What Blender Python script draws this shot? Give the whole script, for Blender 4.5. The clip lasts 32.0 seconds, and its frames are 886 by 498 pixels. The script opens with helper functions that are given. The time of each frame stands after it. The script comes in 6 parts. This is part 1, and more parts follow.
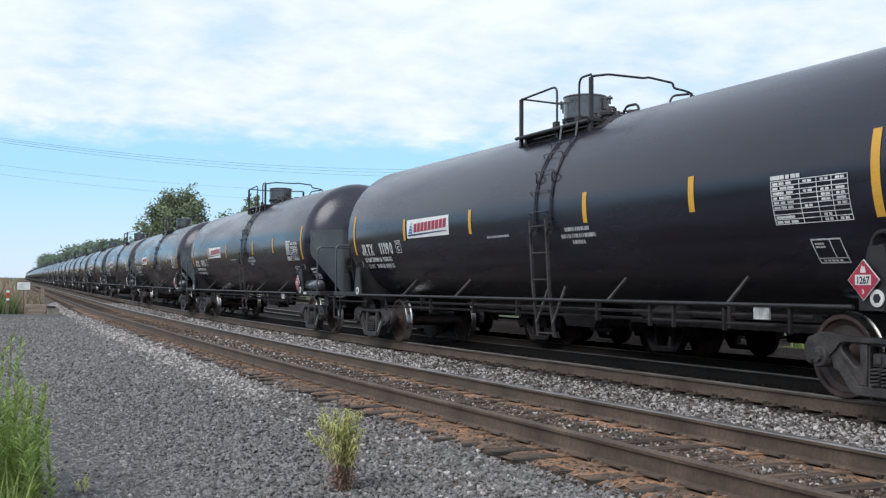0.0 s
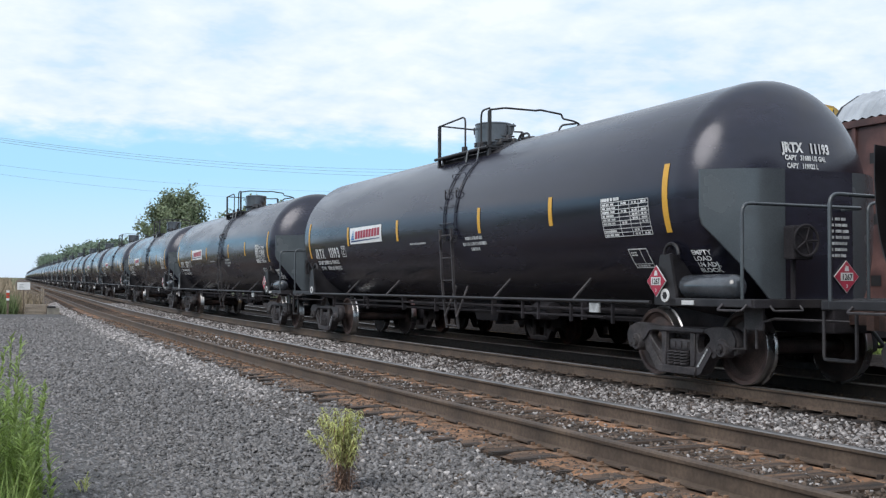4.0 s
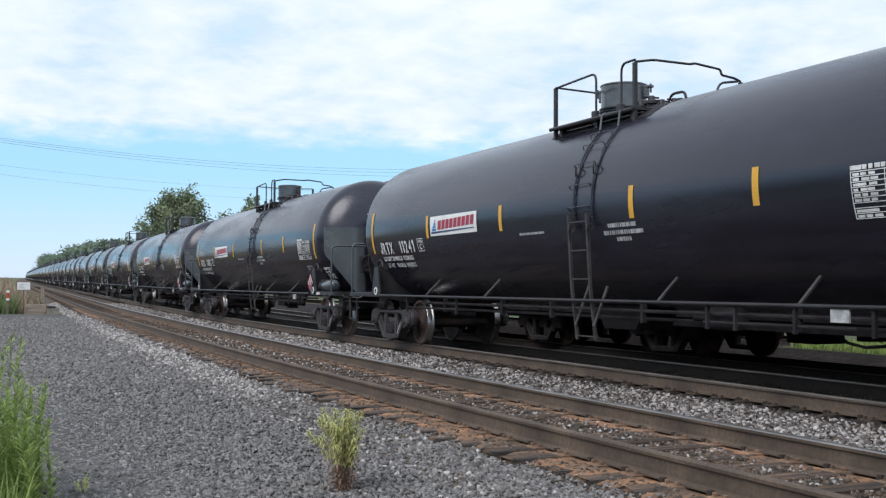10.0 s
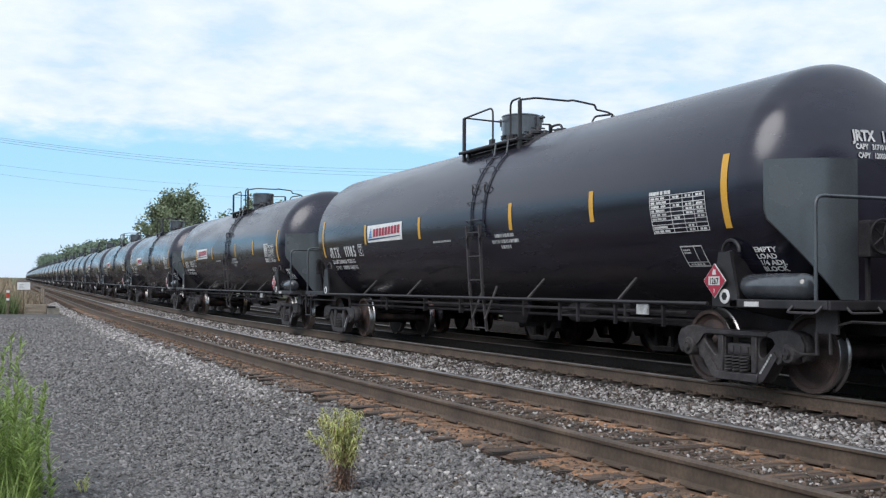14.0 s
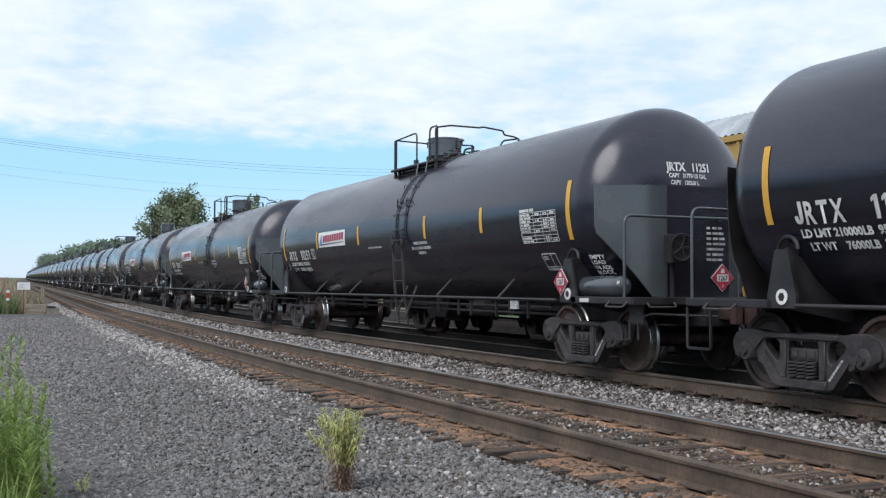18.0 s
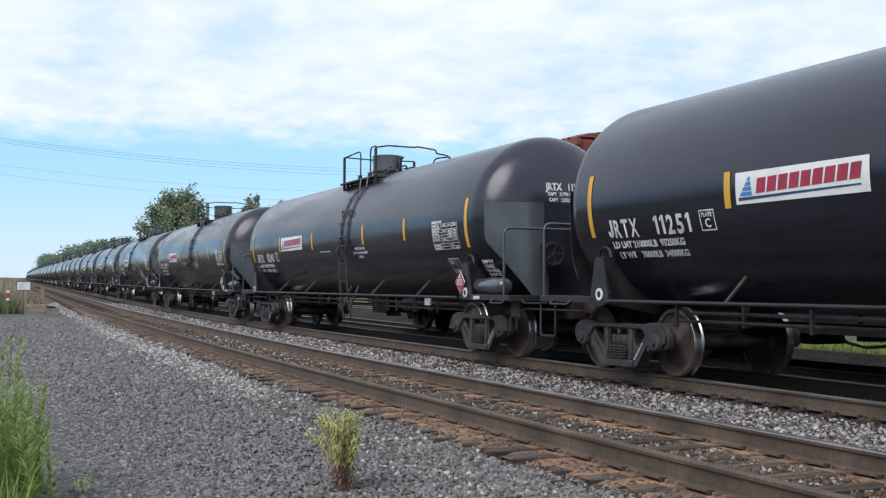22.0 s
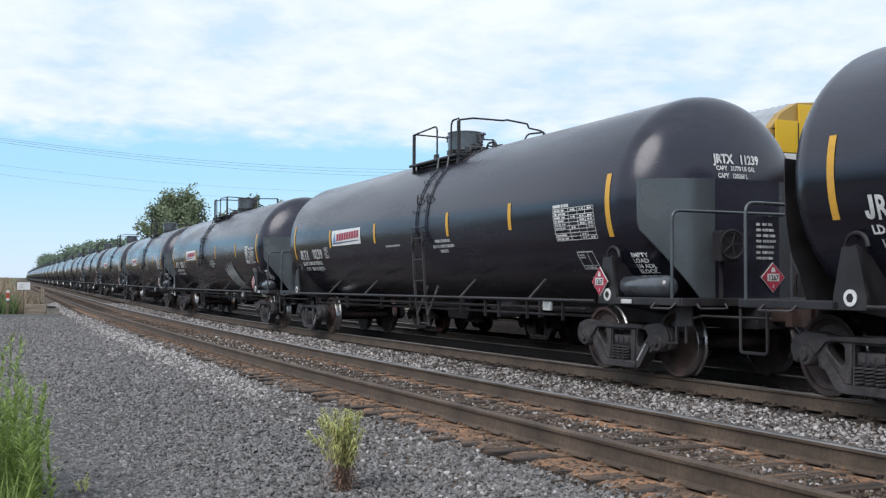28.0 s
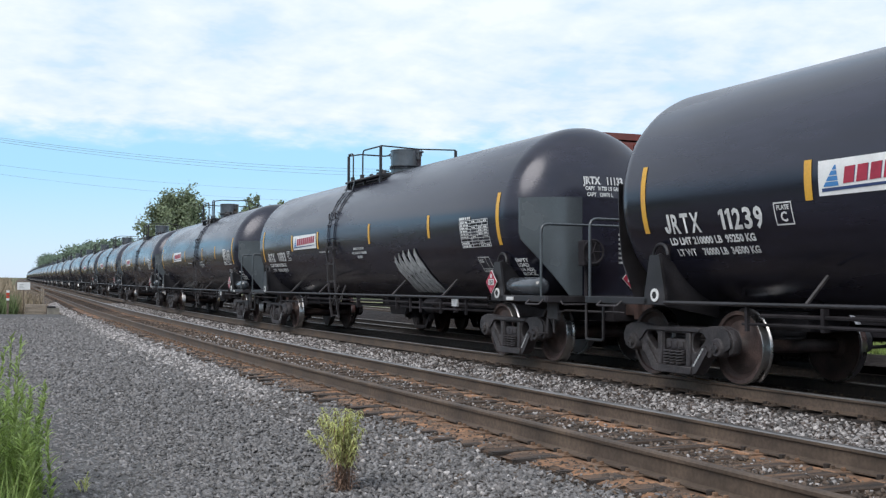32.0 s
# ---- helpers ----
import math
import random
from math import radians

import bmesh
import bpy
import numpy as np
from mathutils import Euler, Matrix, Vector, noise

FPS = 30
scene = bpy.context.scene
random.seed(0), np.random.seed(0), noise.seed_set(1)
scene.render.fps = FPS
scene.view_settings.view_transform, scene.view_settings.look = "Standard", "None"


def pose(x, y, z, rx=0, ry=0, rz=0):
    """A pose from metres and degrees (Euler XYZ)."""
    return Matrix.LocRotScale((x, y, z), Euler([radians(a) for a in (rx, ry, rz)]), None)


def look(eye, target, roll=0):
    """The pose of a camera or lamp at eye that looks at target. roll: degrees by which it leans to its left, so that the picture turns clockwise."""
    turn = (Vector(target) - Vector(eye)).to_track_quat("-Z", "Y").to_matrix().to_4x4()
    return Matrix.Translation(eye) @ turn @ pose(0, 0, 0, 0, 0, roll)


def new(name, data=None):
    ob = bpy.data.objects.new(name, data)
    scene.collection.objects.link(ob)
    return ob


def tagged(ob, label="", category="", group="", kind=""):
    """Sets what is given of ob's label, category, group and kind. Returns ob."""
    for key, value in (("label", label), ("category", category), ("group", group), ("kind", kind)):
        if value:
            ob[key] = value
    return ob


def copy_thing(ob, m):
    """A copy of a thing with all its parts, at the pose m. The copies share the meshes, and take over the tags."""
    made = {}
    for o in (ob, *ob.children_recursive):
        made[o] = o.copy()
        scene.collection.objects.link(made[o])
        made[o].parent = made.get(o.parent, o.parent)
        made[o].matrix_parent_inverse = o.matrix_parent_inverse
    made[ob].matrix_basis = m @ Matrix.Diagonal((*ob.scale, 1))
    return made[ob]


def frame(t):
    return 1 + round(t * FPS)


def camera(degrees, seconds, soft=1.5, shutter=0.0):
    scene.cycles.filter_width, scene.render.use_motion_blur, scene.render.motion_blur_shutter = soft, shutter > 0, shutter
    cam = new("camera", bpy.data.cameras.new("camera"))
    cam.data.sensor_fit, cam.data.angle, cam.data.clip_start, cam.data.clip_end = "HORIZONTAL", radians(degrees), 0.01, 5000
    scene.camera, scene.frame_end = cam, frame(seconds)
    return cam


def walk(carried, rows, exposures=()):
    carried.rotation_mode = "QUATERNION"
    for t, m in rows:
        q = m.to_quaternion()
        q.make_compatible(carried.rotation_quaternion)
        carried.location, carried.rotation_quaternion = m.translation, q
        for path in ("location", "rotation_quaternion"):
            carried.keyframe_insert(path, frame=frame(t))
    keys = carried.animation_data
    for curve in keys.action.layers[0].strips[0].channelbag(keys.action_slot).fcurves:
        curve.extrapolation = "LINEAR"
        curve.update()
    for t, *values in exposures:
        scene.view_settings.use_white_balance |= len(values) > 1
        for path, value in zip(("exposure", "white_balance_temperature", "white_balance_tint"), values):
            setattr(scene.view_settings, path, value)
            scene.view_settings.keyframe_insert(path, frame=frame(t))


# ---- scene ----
EYE = Vector((0.0, 0.0, 1.182))
YAW, PITCH, ROLL = radians(24.205), radians(2.020), 0.249
AIM = EYE + Vector((math.sin(YAW) * math.cos(PITCH), math.cos(YAW) * math.cos(PITCH), math.sin(PITCH)))
cam = camera(44.807, 32.0, soft=1.28)
walk(cam, [(0.0, look(EYE, AIM, ROLL)), (32.0, look(EYE, AIM, ROLL))], exposures=[(0.0, 0.0), (32.0, 0.0)])

# ---- plan (metres): tracks run along y, rail tops of the two near tracks at z = 0 ----
TRACK_A = 5.38      # empty near track, centre x
TRACK_B = 9.54      # tank train
TRACK_C = 14.75     # parked boxcar and flat car
TRACK_D = 22.0      # parked autoracks
HALF_GAUGE = 0.7535
GROUND = -0.35      # crushed-stone yard
LOW = -0.25         # rail top of the two far tracks
SPEED = 3.9317      # train, metres a second towards -y
PITCH_CAR = 19.128
CAR_Y = [15.136, 34.247, 53.364, 72.515, 91.723, 110.771, 129.907]   # middles of the first cars at the start
# the train's small surges ahead of and behind its even speed: seconds, metres
SURGE = [(0, 0), (0.5, 0.015), (1, -0.01), (1.5, 0.02), (2, 0.005), (2.5, 0), (3, 0.034), (3.5, 0), (5.5, -0.05), (6, -0.08), (6.5, 0.085), (7, 0.055), (7.5, 0.086),
         (8.5, 0.09), (9, 0.123), (9.5, 0.075), (10.5, 0.05), (11.5, 0.073), (12.5, 0.095), (13, 0.075), (13.5, 0.095), (14, 0.081), (14.5, 0.05), (16.5, 0.04)]
SURGE += [(17, 0.07), (17.5, 0.085), (18, 0.07), (18.5, 0.165), (19, 0.20), (19.5, 0.03), (20, 0.03), (20.5, -0.10), (21, 0), (21.5, -0.08), (22, -0.05), (22.5, -0.075), (23, -0.10),
          (23.5, -0.08), (24, -0.11), (25, -0.14), (25.5, -0.17), (27.5, -0.04), (28.5, 0), (29, -0.03), (29.5, 0.05), (30, 0.09), (30.5, 0.03), (31, 0.06), (31.5, 0.03), (32, 0.11)]


def run_of(t):
    """How far the train has rolled at t seconds."""
    return SPEED * t + float(np.interp(t, [a for a, b in SURGE], [b for a, b in SURGE]))


def ease(t):
    t = max(0.0, min(1.0, t))
    return t * t * (3 - 2 * t)


def line_at(y):
    """The lines' sideways and upward shift at y, with their slopes: straight by the yard, then a long easy bend and a slight grade."""
    dx = dz = 0.0
    n = max(1, min(60, int((y - 12) / 6) + 1)) if y > 12 else 0
    h = (y - 12) / n if n else 0
    for i in range(n):
        c = 12 + (i + 0.5) * h
        dx += h * (0.0378 * ease((c - 16) / 48) + 0.010 * ease((c - 200) / 250))
        dz += h * 0.0067 * ease((c - 12) / 50)
    sx = 0.0378 * ease((y - 16) / 48) + 0.010 * ease((y - 200) / 250)
    return dx, dz, sx, 0.0067 * ease((y - 12) / 50)


def near_shift(y):
    """The empty track draws a little closer to the train's track further along."""
    return 0.45 * ease((y - 12) / 28)


def on_line(x, y, z, turn=0.0, near=False):
    dx, dz, sx, sz = line_at(y)
    if near:
        dx += near_shift(y)
    return pose(x + dx, y, z + dz, math.degrees(sz), 0, turn - math.degrees(math.atan(sx)))


# ---- light ----
SUN_DIR = Vector((-0.60, -0.40, 0.69)).normalized()
sun = new("sun", bpy.data.lights.new("sun", "SUN"))
sun.data.energy, sun.data.angle, sun.data.color = 1.9, radians(38.0), (1.0, 0.96, 0.90)
sun.matrix_world = look(SUN_DIR * 50, (0, 0, 0))


def make_world():
    world = bpy.data.worlds.new("world")
    scene.world = world
    world.use_nodes = True
    nt = world.node_tree
    nt.nodes.clear()
    N, L = nt.nodes.new, nt.links.new
    out, bg = N("ShaderNodeOutputWorld"), N("ShaderNodeBackground")
    sky = N("ShaderNodeTexSky")
    sky.sky_type, sky.sun_disc = "NISHITA", False
    sky.sun_elevation = math.asin(SUN_DIR.z)
    sky.sun_rotation = math.atan2(SUN_DIR.x, SUN_DIR.y)
    sky.dust_density, sky.ozone_density = 0.6, 2.0
    tc, sep = N("ShaderNodeTexCoord"), N("ShaderNodeSeparateXYZ")
    L(tc.outputs["Generated"], sep.inputs[0])

    def m(op, a, b=None, clamp=False):
        n = N("ShaderNodeMath")
        n.operation, n.use_clamp = op, clamp
        for i, v in enumerate((a, b)):
            if v is None:
                continue
            if isinstance(v, (int, float)):
                n.inputs[i].default_value = v
            else:
                L(v, n.inputs[i])
        return n.outputs[0]

    z = m("MAXIMUM", sep.outputs["Z"], 0.0)
    zz = m("ADD", z, 0.20)
    comb = N("ShaderNodeCombineXYZ")
    L(m("DIVIDE", sep.outputs["X"], zz), comb.inputs[0])
    L(m("DIVIDE", sep.outputs["Y"], zz), comb.inputs[1])
    noise_a, noise_b = N("ShaderNodeTexNoise"), N("ShaderNodeTexNoise")
    for n, s, d, dist in ((noise_a, 1.7, 7, 0.3), (noise_b, 6.5, 4, 0.15)):
        n.inputs["Scale"].default_value = s
        n.inputs["Detail"].default_value = d
        n.inputs["Roughness"].default_value = 0.58
        n.inputs["Distortion"].default_value = dist
        L(comb.outputs[0], n.inputs["Vector"])
    mixn = m("ADD", m("MULTIPLY", noise_a.outputs[0], 0.5), m("MULTIPLY", noise_b.outputs[0], 0.5))
    low = N("ShaderNodeMapRange")
    low.interpolation_type = "SMOOTHSTEP"
    L(sep.outputs["Z"], low.inputs["Value"])
    low.inputs["From Min"].default_value, low.inputs["From Max"].default_value = 0.09, 0.165
    low.inputs["To Min"].default_value, low.inputs["To Max"].default_value = -0.35, 0.27
    cov = N("ShaderNodeMapRange")
    cov.interpolation_type = "SMOOTHSTEP"
    L(m("ADD", mixn, low.outputs[0]), cov.inputs["Value"])
    cov.inputs["From Min"].default_value, cov.inputs["From Max"].default_value = 0.38, 0.74
    cloud = N("ShaderNodeMix")
    cloud.data_type = "RGBA"
    shade = N("ShaderNodeMapRange")
    L(mixn, shade.inputs["Value"])
    shade.inputs["From Min"].default_value, shade.inputs["From Max"].default_value = 0.40, 0.60
    L(shade.outputs[0], cloud.inputs[0])
    cloud.inputs[6].default_value, cloud.inputs[7].default_value = (5.9, 7.1, 8.7, 1), (7.7, 8.3, 9.0, 1)
    haze = N("ShaderNodeMix")
    haze.data_type = "RGBA"
    haze.inputs[0].default_value = 0.75
    L(sky.outputs[0], haze.inputs[6])
    band, fade = N("ShaderNodeMix"), N("ShaderNodeMapRange")
    band.data_type = "RGBA"
    L(z, fade.inputs["Value"])
    fade.inputs["From Min"].default_value, fade.inputs["From Max"].default_value = 0.0, 0.10
    L(fade.outputs[0], band.inputs[0])
    band.inputs[6].default_value, band.inputs[7].default_value = (6.3, 7.7, 9.8, 1), (3.6, 6.9, 9.7, 1)
    L(band.outputs[2], haze.inputs[7])
    mix = N("ShaderNodeMix")
    mix.data_type = "RGBA"
    L(cov.outputs[0], mix.inputs[0])
    L(haze.outputs[2], mix.inputs[6])
    L(cloud.outputs[2], mix.inputs[7])
    L(mix.outputs[2], bg.inputs["Color"])
    bg.inputs["Strength"].default_value = 0.122
    L(bg.outputs[0], out.inputs[0])


make_world()


# ---- materials ----
def mat(name, base, rough=0.7, metal=0.0, vary=0.25, scale=4.0, fine=60.0, bump=0.2, depth=0.01, coat=0.0, island=0.0, obj=0.0,
        tint=None, tint_scale=1.5, tint_amount=0.5, spec=0.5, stretch=(1, 1, 1), spec_tint=None, thin=0.0):
    """Two scales of noise on a base colour, with a second tint in patches, bump, and variation piece by piece."""
    ma = bpy.data.materials.new(name)
    ma.use_nodes = True
    nt = ma.node_tree
    N, L = nt.nodes.new, nt.links.new
    b = nt.nodes["Principled BSDF"]
    b.inputs["Metallic"].default_value = metal
    b.inputs["Coat Weight"].default_value = coat
    b.inputs["Coat Roughness"].default_value = 0.12
    b.inputs["Specular IOR Level"].default_value = spec
    if spec_tint:
        b.inputs["Specular Tint"].default_value = (*spec_tint, 1)
    tc, mp = N("ShaderNodeTexCoord"), N("ShaderNodeMapping")
    L(tc.outputs["Object"], mp.inputs[0])
    mp.inputs["Scale"].default_value = stretch

    def noise_node(s, detail=6):
        n = N("ShaderNodeTexNoise")
        n.inputs["Scale"].default_value, n.inputs["Detail"].default_value = s, detail
        L(mp.outputs[0], n.inputs["Vector"])
        return n.outputs[0]

    def ramp(src, lo, hi, a=0.35, c=0.65):
        r = N("ShaderNodeMapRange")
        L(src, r.inputs["Value"])
        r.inputs["From Min"].default_value, r.inputs["From Max"].default_value = a, c
        r.inputs["To Min"].default_value, r.inputs["To Max"].default_value = lo, hi
        return r.outputs[0]

    def mul(a, f):
        n = N("ShaderNodeMath")
        n.operation = "MULTIPLY"
        L(a, n.inputs[0])
        L(f, n.inputs[1])
        return n.outputs[0]

    big, small = noise_node(scale), noise_node(fine, 3)
    f = mul(ramp(big, 1 - vary, 1 + vary), ramp(small, 1 - vary * 0.6, 1 + vary * 0.6))
    if island:
        g = N("ShaderNodeNewGeometry")
        f = mul(f, ramp(g.outputs["Random Per Island"], 1 - island, 1 + island, 0, 1))
    if obj:
        o = N("ShaderNodeObjectInfo")
        f = mul(f, ramp(o.outputs["Random"], 1 - obj, 1 + obj, 0, 1))
    col = N("ShaderNodeMix")
    col.data_type, col.blend_type = "RGBA", "MULTIPLY"
    col.inputs[0].default_value = 1.0
    if tint:
        t = N("ShaderNodeMix")
        t.data_type = "RGBA"
        t.inputs[6].default_value, t.inputs[7].default_value = (*base, 1), (*tint, 1)
        L(ramp(noise_node(tint_scale), 0, tint_amount * 2, 0.42, 0.68), t.inputs[0])
        L(t.outputs[2], col.inputs[6])
    else:
        col.inputs[6].default_value = (*base, 1)
    comb = N("ShaderNodeCombineColor")
    for i in range(3):
        L(f, comb.inputs[i])
    L(comb.outputs[0], col.inputs[7])
    L(col.outputs[2], b.inputs["Base Color"])
    L(ramp(big, max(0.02, rough - 0.08), min(1, rough + 0.08)), b.inputs["Roughness"])
    if thin:
        tl, mx = N("ShaderNodeBsdfTranslucent"), N("ShaderNodeMixShader")
        L(col.outputs[2], tl.inputs["Color"])
        mx.inputs[0].default_value = thin
        L(b.outputs[0], mx.inputs[1])
        L(tl.outputs[0], mx.inputs[2])
        L(mx.outputs[0], nt.nodes["Material Output"].inputs[0])
    if bump:
        bn = N("ShaderNodeBump")
        bn.inputs["Strength"].default_value, bn.inputs["Distance"].default_value = bump, depth
        L(small, bn.inputs["Height"])
        L(bn.outputs[0], b.inputs["Normal"])
    return ma


